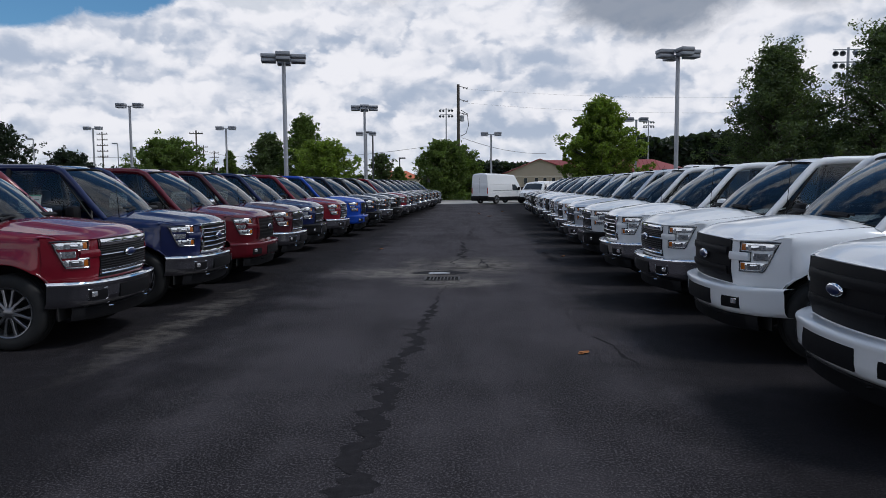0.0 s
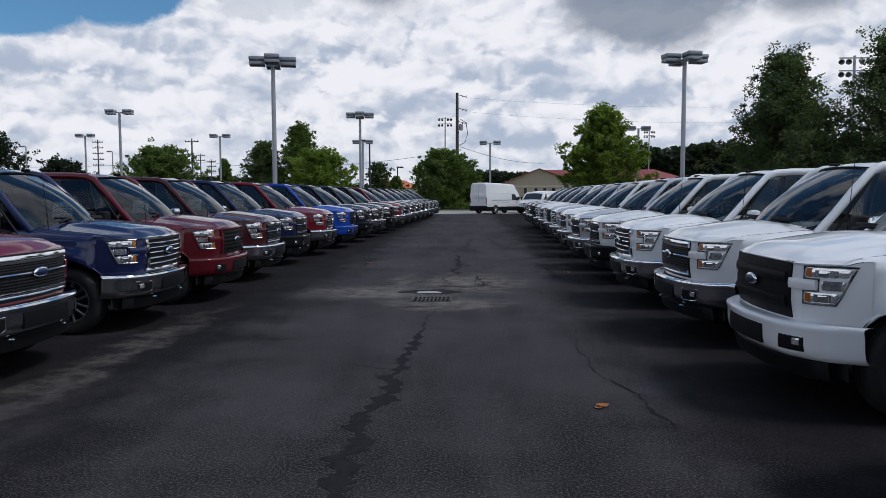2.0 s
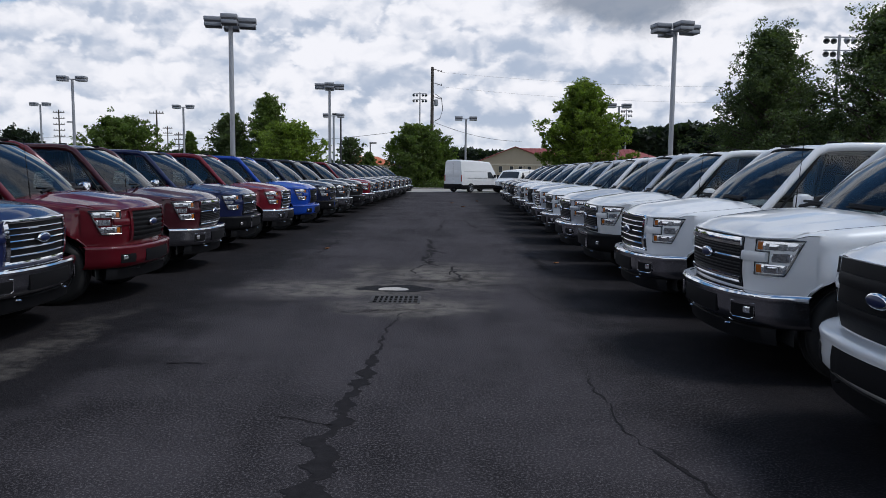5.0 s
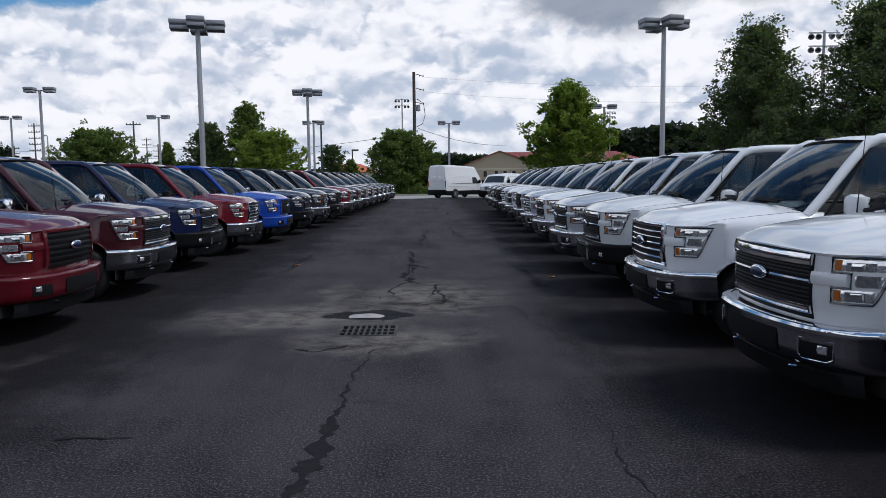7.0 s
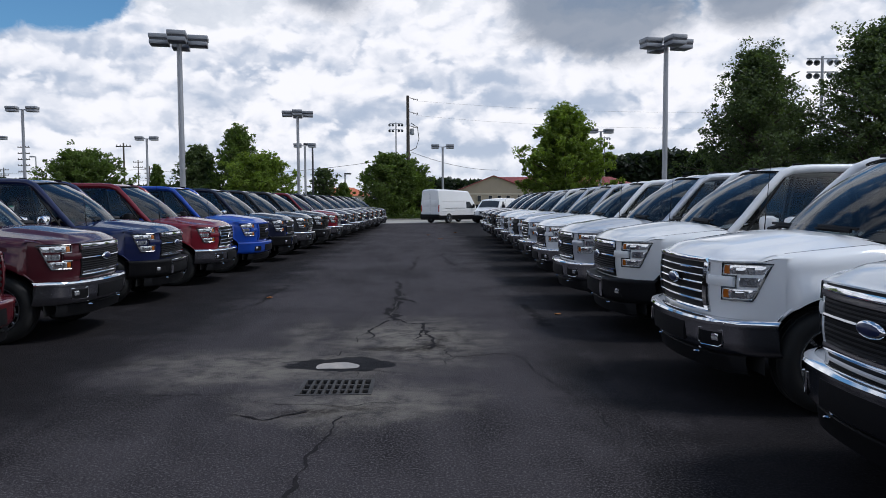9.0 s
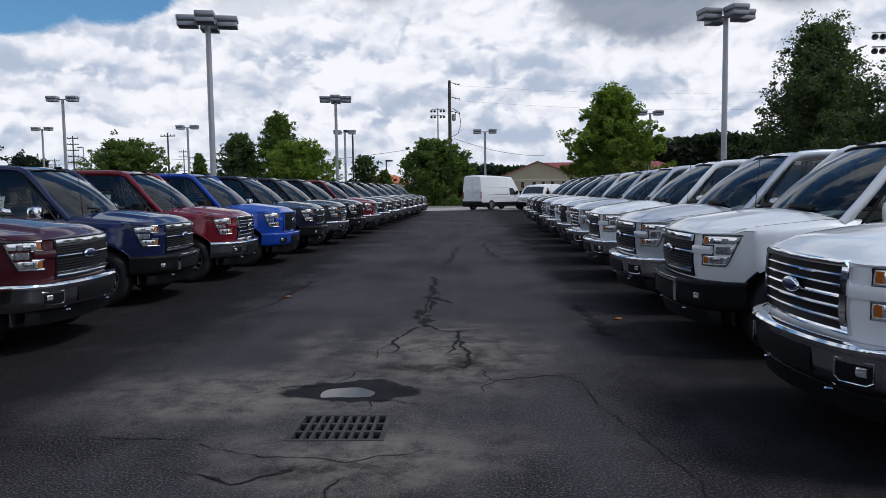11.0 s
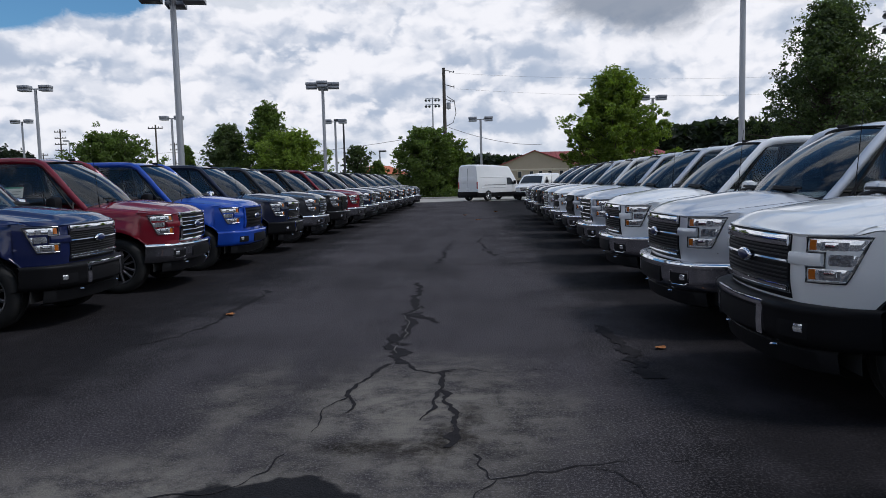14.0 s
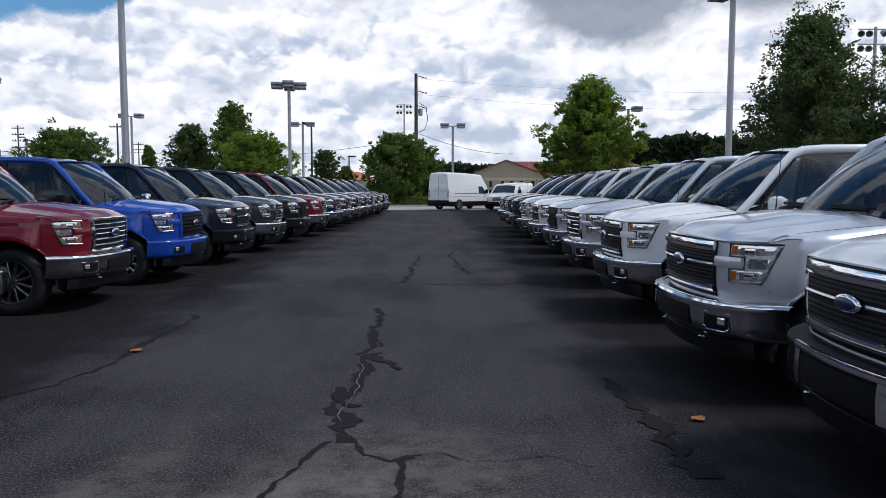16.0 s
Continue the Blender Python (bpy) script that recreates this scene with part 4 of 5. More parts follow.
CRACKS = (
    (((-0.95, 2.2), (-0.84, 4.0), (-0.86, 6.2), (-0.72, 8.4), (-0.66, 10.4)), 0.24, 0.12),
    (((-0.66, 10.4), (-0.60, 11.6), (-0.50, 12.6)), 0.05, 0.012),
    (((-0.36, 22.3), (-0.31, 20.2), (-0.31, 19.2), (-0.30, 18.5), (-0.37, 18.15), (-0.30, 17.6), (-0.31, 17.2)), 0.08, 0.12),
    (((-0.31, 17.2), (-0.46, 16.68), (-0.57, 16.36), (-0.53, 15.87)), 0.05, 0.03),
    (((-0.58, 16.3), (-0.65, 15.9), (-0.69, 15.5)), 0.022, 0.012),
    (((-0.34, 19.6), (-0.16, 19.3), (0.0, 19.0)), 0.16, 0.03),
    (((-0.44, 18.45), (-0.30, 18.1), (-0.22, 17.95)), 0.08, 0.10),
    (((-0.28, 17.3), (-0.10, 17.0), (0.04, 16.9), (0.16, 16.97)), 0.03, 0.03),
    (((0.16, 16.97), (0.11, 16.65), (0.10, 16.4), (0.20, 16.3), (0.19, 16.0), (0.20, 15.6), (0.15, 15.2)), 0.04, 0.06),
    (((0.10, 16.4), (0.05, 15.95), (0.0, 15.7)), 0.03, 0.02),
    (((0.16, 16.97), (0.29, 17.03), (0.51, 16.9), (0.94, 16.92), (1.2, 16.8)), 0.014, 0.008),
    (((-2.97, 18.2), (-2.65, 18.5), (-2.61, 18.96), (-2.56, 19.4), (-2.53, 20.15), (-2.53, 21.8)), 0.02, 0.12),
    (((-2.93, 20.72), (-1.93, 20.6), (-1.1, 20.45), (-0.4, 20.5)), 0.012, 0.012),
    (((1.70, 18.7), (1.77, 18.0), (1.70, 17.3), (1.72, 16.9), (1.71, 16.6)), 0.10, 0.14),
    (((0.33, 15.09), (0.42, 14.74), (0.65, 14.87), (0.88, 14.92), (1.5, 15.0)), 0.016, 0.010),
    (((0.42, 14.74), (0.33, 14.6), (0.30, 14.3)), 0.012, 0.010),
    (((-1.32, 14.53), (-1.0, 14.61), (-0.79, 14.87), (-0.70, 15.1)), 0.012, 0.014),
    (((-0.53, 14.16), (-0.35, 14.13), (-0.18, 14.05), (0.0, 13.8)), 0.012, 0.006),
    (((0.9, 14.9), (1.05, 14.75), (1.15, 14.5), (1.4, 13.0), (1.5, 12.0)), 0.007, 0.010),
    (((-0.2, 24.8), (-0.1, 27.0), (0.0, 29.5)), 0.10, 0.05),
    (((-3.8, 24.6), (-1.5, 24.9), (0.6, 24.6), (2.2, 24.9)), 0.03, 0.04),
    (((-3.7, 34.6), (-1.0, 34.4), (2.4, 34.8)), 0.07, 0.07),
    (((1.2, 10.2), (1.15, 8.6), (1.45, 7.0)), 0.012, 0.03),
    (((-0.05, 13.05), (-0.5, 12.82), (-1.1, 12.9), (-1.5, 13.2)), 0.007, 0.010),
    (((-1.5, 13.2), (-2.2, 13.35), (-3.0, 13.3)), 0.009, 0.006),
    (((-1.6, 12.75), (-1.1, 12.55), (-0.8, 12.75)), 0.02, 0.035),
    (((-0.53, 14.16), (-0.55, 14.0), (-0.57, 13.84)), 0.014, 0.010),
    (((-2.4, 10.2), (-1.9, 10.25)), 0.03, 0.02),
    (((-1.2, 8.9), (-0.75, 8.7)), 0.02, 0.02),
    (((0.9, 26.0), (0.7, 29.0), (0.8, 31.0)), 0.10, 0.06),
    (((0.62, 3.0), (0.30, 3.02)), 0.02, 0.015),
)
for i, (pts, w0, w1) in enumerate(CRACKS):
    ribbon("crack", pts, w0, w1, "dark ragged crack in worn asphalt", i + 1, z=0.003 + 0.0007 * (i % 7))
for pts in (((-0.31, 20.2), (-0.31, 19.2), (-0.31, 18.5), (-0.36, 18.15), (-0.31, 17.6)),):
    ribbon("crack_line", pts, 0.007, 0.007, "thin pale gritty line inside a dark crack", 90, mat=GRIT, z=0.0085)
ribbon("tar_strip", ((-0.62, 3.75), (-0.38, 3.77)), 0.03, 0.03, "short dark strip lying on the asphalt", 77, jag=0.1)

bm = bmesh.new()
bm.faces.new([bm.verts.new((-0.745 + 0.215 * math.cos(k) * (1 + 0.05 * math.sin(3 * k + 1)), 14.33 + 0.20 * max(-0.45, math.sin(k)) * (1 + 0.05 * math.cos(5 * k)), 0.004)) for k in (2 * math.pi * i / 40 for i in range(40))])
tagged(part("puddle", bm, WATER), "shallow puddle mirroring the bright sky", "puddle", kind="structure")


def dead_leaf(x, y, s, turn):
    bm = bmesh.new()
    rows = []
    for i in range(7):
        t = i / 6
        w = math.sin(math.pi * min(0.98, t * 0.9 + 0.05)) * 0.45
        rows.append([(s * (t - 0.5), s * w * u, s * (0.10 * abs(u) + 0.16 * (t - 0.5) ** 2 * 2 + 0.02)) for u in (-1, -0.5, 0, 0.5, 1)])
    grid(bm, rows)
    return tagged(part("fallen_leaf", bm, DEADLEAF, m=pose(x, y, 0.002, 0, 0, turn)), "curled orange-brown dead leaf on asphalt", "leaf", "fallen leaves")


for x, y, s, turn in ((1.01, 7.48, 0.11, 20), (0.97, 7.43, 0.07, 120), (-2.52, 19.75, 0.13, 70), (2.05, 17.6, 0.11, 30), (0.9, 40.0, 0.2, 10), (0.4, 44.0, 0.2, 60), (1.9, 47.0, 0.22, 100)):
    dead_leaf(x, y, s, turn)

# kerb and grass beyond the lot's far end
bm = bmesh.new(); box(bm, -140, 140, 77.0, 77.16, -0.05, 0.15, 0.02)
tagged(part("kerb", bm, CONCRETE), "pale concrete kerb at the lot's end", "kerb", kind="structure")
bm = bmesh.new(); box(bm, -60, 60, 66.5, 76.99, -0.05, 0.012)
tagged(part("concrete_apron", bm, CONCRETE), "pale dusty concrete apron along the kerb", "pavement", kind="structure")
bm = bmesh.new(); box(bm, -600, 600, 77.17, 900, -0.05, 0.13)
tagged(part("grass_verge", bm, GRASS), "mown green grass behind the kerb", "grass", kind="structure")


# ---- the two rows of trucks ----
NAMES = {"white": "white", "silver": "silver", "pearl": "pearl white", "red": "red", "ruby": "deep red", "maroon": "maroon", "navy": "navy blue", "blue": "bright blue", "charcoal": "charcoal grey", "black": "black", "ink": "blue-black"}
TRIMS = {"bars": "chrome-barred grille", "bands": "chrome-banded grille", "work": "plain black grille", "sport": "body-coloured bumper"}
LEFT = (  # place of the badge, colour, trim, mirror, bumper, arch
    (-4.1, 8.5, "red", "bands", "chrome", None, None), (-4.03, 11.35, "navy", "bars", "black", None, None), (-3.9, 13.8, "ruby", "sport", "black", None, None),
    (-3.95, 16.65, "maroon", "bands", "chrome", None, None), (-4.12, 19.9, "navy", "bands", "chrome", "black", None), (-3.95, 22.75, "red", "bars", "black", None, None),
    (-3.75, 25.5, "blue", "sport", "black", None, None), (-3.62, 28.5, "ink", "bands", "chrome", "black", None), (-3.5, 31.5, "charcoal", "bars", "black", None, None),
    (-3.35, 34.4, "black", "sport", "black", None, None), (-3.2, 37.3, "red", "bars", "black", None, None), (-3.1, 40.2, "ink", "bars", "black", None, None),
    (-3, 43.1, "charcoal", "bars", "black", None, None), (-2.9, 46, "black", "bars", "black", None, None), (-2.8, 48.9, "ink", "bands", "chrome", None, None),
    (-2.7, 51.7, "black", "bars", "black", None, None), (-2.6, 54.5, "charcoal", "bars", "black", None, None), (-2.4, 57.6, "black", "bars", "chrome", None, None))
RIGHT = (
    (2.37, 5.2, "white", "work", "black", None, None), (2.35, 8, "white", "work", "chrome", None, None), (2.35, 10.65, "pearl", "bands", "black", None, None),
    (2.3, 13.4, "white", "bars", "paint", None, None), (2.34, 16.4, "pearl", "bands", "paint", "black", "black"), (2.32, 18.85, "silver", "bands", "paint", None, None),
    (2.45, 22.1, "white", "bands", "paint", None, None), (2.55, 25, "silver", "bars", "paint", None, None), (2.7, 28.2, "silver", "work", "black", "chrome", None),
    (2.74, 31, "pearl", "bands", "paint", None, None), (2.8, 33.8, "silver", "bars", "black", None, None), (2.85, 36.6, "black", "work", "black", None, None),
    (2.9, 39.3, "black", "bars", "black", None, None), (2.95, 42, "ink", "bars", "black", None, None))
rnd = random.Random(5)
for i, (x, y, c, trim, mir, bum, arch) in enumerate(LEFT):
    turn = rnd.uniform(-1.2, 1.2) if i < 17 else -9
    truck(pose(x, y, 0, 0, 0, turn), c, trim, "%s pickup truck with a %s, parked nose-out" % (NAMES[c], TRIMS[trim]), "dark and red pickup row", mir, -1, i < 6, ALLOY_DARK if i < 6 else ALLOY, bum)
for i, (x, y, c, trim, mir, bum, arch) in enumerate(RIGHT):
    turn = 180 + rnd.uniform(-1.0, 1.0)
    truck(pose(x, y, 0, 0, 0, turn), c, trim, "%s pickup truck with a %s, parked nose-out" % (NAMES[c], TRIMS[trim]), "white and silver pickup row", mir, 1, False, ALLOY, bum, BLACK if arch else None)


# ---- vans ----
def van(m, H, label):
    T = thing("cargo_van", m, label, "van")
    L, w = 5.7, 1.0
    def top(x):      # roof line, nose at x=0, tail at -L
        if x > -0.95: return 0.98 + 0.24 * sm(0.0, -0.95, x)
        if x > -1.85: return 1.22 + (H - 0.12 - 1.22) * ((-0.95 - x) / 0.9) ** 0.85
        return H - 0.12 + 0.12 * math.sin(math.pi * min(1, (-1.85 - x) / 3.0) * 0.5) - 0.10 * sm(-L + 0.12, -L, x)
    def ring(x, low=0.52):
        h = top(x)
        nose = sm(0.0, -0.5, x)
        W0 = w * (0.80 + 0.20 * nose) * (1 - 0.02 * sm(-L + 0.25, -L, x))
        pts = []
        for k in range(11):
            t = k / 10
            z = low + (h - 0.16 - low) * t
            pts.append((x, W0 * (1 - 0.14 * sm(1.0, max(1.6, H), z) - 0.02 * sm(0.75, 0.5, z)), z))
        y0 = pts[-1][1]
        for k in range(1, 7):
            a = k / 6 * math.pi / 2
            pts.append((x, y0 - 0.18 + 0.18 * math.cos(a), h - 0.16 + 0.12 * math.sin(a)))
        pts.append((x, 0, h))
        return pts
    def shell(bm):
        xs = [0.0, -0.03, -0.10, -0.2, -0.35, -0.5, -0.7, -0.95, -1.1, -1.25, -1.4, -1.6, -1.85, -2.1, -2.5, -3, -3.5, -4, -4.5, -5, -5.4, -L + 0.1, -L + 0.03, -L]
        rows = []
        for x in xs:
            r = ring(x)
            rows.append(r + [(a, -b, c) for a, b, c in r[-2::-1]])
        vs = grid(bm, rows)
        bm.faces.new(vs[0]); bm.faces.new(vs[-1])
    K = lambda name, mat, make, parent=T, lab="": part(name, (lambda b: (make(b), b)[1])(bmesh.new()), mat, parent, lab)
    K("body", VANWHITE, shell)
    K("cladding", BLACK, lambda bm: (box(bm, -L - 0.03, 0.02, -w * 1.012, w * 1.012, 0.27, 0.62, 0.05), box(bm, -L - 0.10, -L + 0.05, -0.99, 0.99, 0.36, 0.70, 0.04), box(bm, -0.05, 0.08, -0.85, 0.85, 0.34, 0.62, 0.05)))
    K("windscreen", DARKPANE, lambda bm: grid(bm, [[(x + 0.02, y * (0.83 - 0.10 * t), top(x) + 0.012 - 0.05 * abs(y) ** 3) for y in (-1, -0.6, 0, 0.6, 1)] for t, x in ((0, -1.0), (0.5, -1.3), (1, -1.66))]))
    for s in (-1, 1):
        def yy(z): return s * (w * (1 - 0.14 * sm(1.0, max(1.6, H), z)) + 0.006)
        K("side_window", DARKPANE, lambda bm: grid(bm, [[(-1.35, yy(1.16), 1.16), (-2.30, yy(1.16), 1.16)], [(-1.62, yy(1.45), 1.45), (-2.30, yy(1.45), 1.45)], [(-1.85, yy(1.70), 1.70), (-2.30, yy(1.70), 1.70)]]))
        K("side_rail", BLACK, lambda bm: tube(bm, [(-2.45, yy(1.18), 1.18), (-5.0, yy(1.18), 1.18)], 0.014, 5))
        K("panel_crease", VANWHITE, lambda bm: (tube(bm, [(-2.5, yy(0.98), 0.98), (-5.4, yy(0.98), 0.98)], 0.02, 5), tube(bm, [(-2.5, yy(1.75), 1.75), (-5.4, yy(1.75), 1.75)], 0.02, 5)))
        K("door_mirror", BLACK, lambda bm: box(bm, -1.55, -1.42, s * 1.02, s * 1.22, 1.20, 1.48, 0.04))
        K("headlight", LAMPGLASS, lambda bm: box(bm, -0.30, -0.02, s * 0.56, s * 0.86, 0.80, 0.98, 0.03))
        K("tail_light", REDLENS, lambda bm: box(bm, -L - 0.012, -L + 0.06, s * 0.86, s * 0.965, 0.90, 1.42, 0.015))
        K("rear_door_panel", VANWHITE, lambda bm: box(bm, -L - 0.008, -L + 0.02, s * 0.10, s * 0.74, 1.30, 1.82, 0.004))
        for x in (-1.0, -4.55):
            wh = part("wheel", keep("tyre", RUBBER, wheel_tyre), None, T, "black tyre", Matrix.Translation((x, s * 0.93, 0.385)) @ (Matrix.Identity(4) if s > 0 else Matrix.Rotation(math.pi, 4, "Z")) @ Matrix.Diagonal((0.95, 0.9, 0.95, 1)))
            part("rim", keep("rim", ALLOY, wheel_rim), None, wh)
    K("grille", BLACK, lambda bm: (box(bm, -0.06, 0.012, -0.48, 0.48, 0.68, 0.94, 0.03),))
    K("grille_bar", CHROME, lambda bm: [box(bm, 0.0, 0.026, -0.46, 0.46, z - 0.014, z + 0.014, 0.004) for z in (0.74, 0.81, 0.88)])
    K("door_seam", BLACK, lambda bm: box(bm, -L - 0.004, -L + 0.02, -0.008, 0.008, 0.66, H - 0.3))
    K("number_plate", PAPER, lambda bm: box(bm, -L - 0.018, -L + 0.0, -0.16, 0.16, 0.80, 0.95, 0.004))
    return T


van(pose(4.55, 70.6, 0.012, 0, 0, 48), 2.72, "white high-roof cargo van by the kerb")
van(pose(5.0, 65.6, 0, 0, 0, 246), 2.02, "white low-roof van facing the aisle")
van(pose(8.6, 68.2, 0.012, 0, 0, 246), 2.0, "white low-roof van behind another van")
van(pose(16.7, 38.8, 0, 0, 0, 0), 2.66, "white high-roof van behind the pickup row")


# ---- lamps and poles ----
def lot_lamp(x, y, z, heads, turn=0, mat=STEEL, r=0.11):
    T = thing("lot_lamp", pose(x, y, 0, 0, 0, turn), "grey steel lot lamp with %d shoebox heads" % heads, "street lamp", "lot lamps")
    bm = bmesh.new(); tube(bm, [(0, 0, 0.5), (0, 0, z * 0.6), (0, 0, z - 0.1)], [r, r * 0.95, r * 0.85], 10)
    part("pole", bm, mat, T)
    bm = bmesh.new(); lathe(bm, [(0.0, 0.62), (0.26, 0.60), (0.28, 0.55), (0.28, 0.0)], 16, "Z")
    part("footing", bm, CONCRETE, T)
    for i in range(heads):
        k = radians({2: 180, 4: 90}.get(heads, 180) * i)
        mm = Matrix.Translation((0, 0, z - 0.1)) @ Matrix.Rotation(k, 4, "Z")
        bm = bmesh.new(); tube(bm, [(0.0, 0, -0.04), (0.42, 0, 0.0)], 0.045, 6)
        part("arm", bm, mat, T, m=mm)
        bm = bmesh.new()
        box(bm, 0.32, 1.04, -0.33, 0.33, 0.03, 0.20, 0.03); box(bm, 0.34, 1.02, -0.31, 0.31, -0.18, -0.03, 0.02)
        h = part("lamp_head", bm, LAMPBOX, T, m=mm)
        bm = bmesh.new(); box(bm, 0.35, 1.01, -0.30, 0.30, -0.05, 0.05)
        part("lens_band", bm, LAMPBAND, h)
    return T


for x, y, z, h, turn in ((9.99, 37.14, 8.05, 4, 12), (-8.89, 35.31, 7.77, 4, 12), (-8.27, 57.86, 7.75, 4, 8), (-27.7, 60.0, 8.38, 2, 4), (15.08, 69.17, 7.63, 2, 8), (-26.0, 78.7, 7.96, 2, 0),
                         (-11.0, 78.3, 7.22, 2, 0), (2.0, 75.0, 6.83, 2, 0), (26.4, 60.0, 8.1, 2, 0), (-43.6, 85.0, 8.6, 2, 0)):
    lot_lamp(x, y, z, h, turn)


def arm_lamp(x, y, z, mat, side=1):
    T = thing("road_lamp", pose(x, y, 0), "slim pole lamp with one flat head", "street lamp", "road lamps")
    bm = bmesh.new(); tube(bm, [(0, 0, 0), (0, 0, z)], [0.11, 0.08], 8); part("pole", bm, mat, T)
    bm = bmesh.new(); box(bm, -0.1, 0.85 * side, -0.2, 0.2, z - 0.08, z + 0.12, 0.03); part("lamp_head", bm, LAMPBOX if mat is STEEL else mat, T)


for x, y, z, mat, s in ((-25.3, 92.3, 7.3, STEEL, 1), (-62.0, 104.0, 8.6, STEEL, -1), (-10.6, 80.5, 7.4, BRONZE, -1), (-10.3, 108.0, 5.6, BRONZE, 1), (-6.6, 118.0, 4.4, BRONZE, 1), (-57.5, 120.0, 8.8, STEEL, -1), (36.0, 125.0, 4.6, BRONZE, -1)):
    arm_lamp(x, y, z, mat, s)


def utility_pole(x, y, z, arms, one_side=False, r=0.17):
    T = thing("utility_pole", pose(x, y, 0), "weathered timber utility pole with cross arms", "utility pole", "utility poles")
    bm = bmesh.new(); tube(bm, [(0, 0, 0), (0, 0, z)], [r, r * 0.7], 8); part("pole", bm, TIMBER, T)
    for i in range(arms):
        h = z - 0.5 - i * (1.15 if not one_side else 1.9)
        bm = bmesh.new()
        if one_side: tube(bm, [(0.0, -0.1, h + 0.25), (0.8, -0.1, h + 0.05), (1.35, -0.1, h - 0.15)], 0.05, 5)
        else: box(bm, -1.1, 1.1, -0.08, 0.08, h - 0.07, h + 0.07)
        part("cross_arm", bm, TIMBER, T)
        for q in ((0.8, 1.3) if one_side else (-1.0, -0.45, 0.45, 1.0)):
            bm = bmesh.new(); lathe(bm, [(0.0, 0.22), (0.07, 0.2), (0.05, 0.1), (0.08, 0.0)], 8, "Z")
            part("insulator", bm, CABLE, T, m=pose(q, -0.05, h + (0.05 if not one_side else -0.12)))
    return T


up_ = utility_pole(-1.78, 109.8, 16.3, 3, True, 0.28)
bm = bmesh.new(); lathe(bm, [(0.0, 0.95), (0.28, 0.9), (0.3, 0.1), (0.0, 0.0)], 12, "Z"); part("transformer", bm, LAMPBOX, up_, m=pose(0.55, 0, 10.9))
bm = bmesh.new(); tube(bm, [(0.4, 0, 12.6), (1.3, 0, 12.0), (1.5, 0, 10.4), (1.1, 0, 9.2), (0.3, 0, 8.8)], 0.05, 5); part("cable_loop", bm, CABLE, up_)
for x, y, z, n in ((-75.0, 150.0, 13.0, 5), (-91.0, 172.0, 9.8, 2), (-65.0, 180.0, 11.8, 2), (-61.0, 176.0, 10.2, 3), (-44.5, 120.0, 10.8, 1), (-68.0, 122.0, 7.0, 0), (-8.0, 140.0, 6.6, 0)):
    utility_pole(x, y, z, n)


def wire(name, a, b, sag, r=0.02):
    a, b = Vector(a), Vector(b)
    bm = bmesh.new()
    tube(bm, [a.lerp(b, t) + Vector((0, 0, -sag * 4 * t * (1 - t))) for t in (i / 16 for i in range(17))], r, 4)
    return tagged(part(name, bm, CABLE), "thin black overhead power line", "cable", "power lines")


wire("power_line", (-0.6, 109.8, 15.6), (75, 112, 15.8), 1.6, 0.009)
wire("power_line", (-0.6, 109.8, 13.6), (75, 112, 13.8), 1.8, 0.009)
wire("power_line", (-1.3, 109.8, 8.6), (14, 139, 7.4), 0.7, 0.03)
for z in (5.3, 7.0, 9.5):
    wire("power_line", (-190, 165, z), (-60, 176, z), 1.2, 0.035)
wire("power_line", (-60, 176, 9.3), (-1.9, 109.8, 8.0), 1.6, 0.03)


def sport_light(x, y, z, rows, size=1.0):
    T = thing("field_light", pose(x, y, 0), "tall sports field light mast with floodlights", "floodlight", "field lights")
    bm = bmesh.new(); tube(bm, [(0, 0, 0), (0, 0, z)], [0.2 * size, 0.12 * size], 8); part("mast", bm, STEEL, T)
    for i in range(rows):
        h = z - 0.2 - i * 1.15 * size
        bm = bmesh.new(); box(bm, -1.35 * size, 1.35 * size, -0.06, 0.06, h - 0.05, h + 0.05); part("crossbar", bm, STEEL, T)
        for q in (-1.2, -0.55, 0.55, 1.2):
            bm = bmesh.new(); lathe(bm, [(0.0, 0.22), (0.13, 0.18), (0.24, -0.06), (0.27, -0.22), (0.20, -0.20)], 12, "Y")
            bmesh.ops.scale(bm, vec=(size, size, size), verts=bm.verts[:])
            part("floodlight", bm, LAMPBOX, T, m=pose(q * size, -0.1, h - 0.28 * size, 35, 0, 25 * (1 if q > 0 else -1)))


sport_light(-4.82, 150.0, 17.0, 2, 0.95)
sport_light(35.1, 71.7, 14.2, 2)
sport_light(35.3, 150.0, 14.2, 2, 0.75)


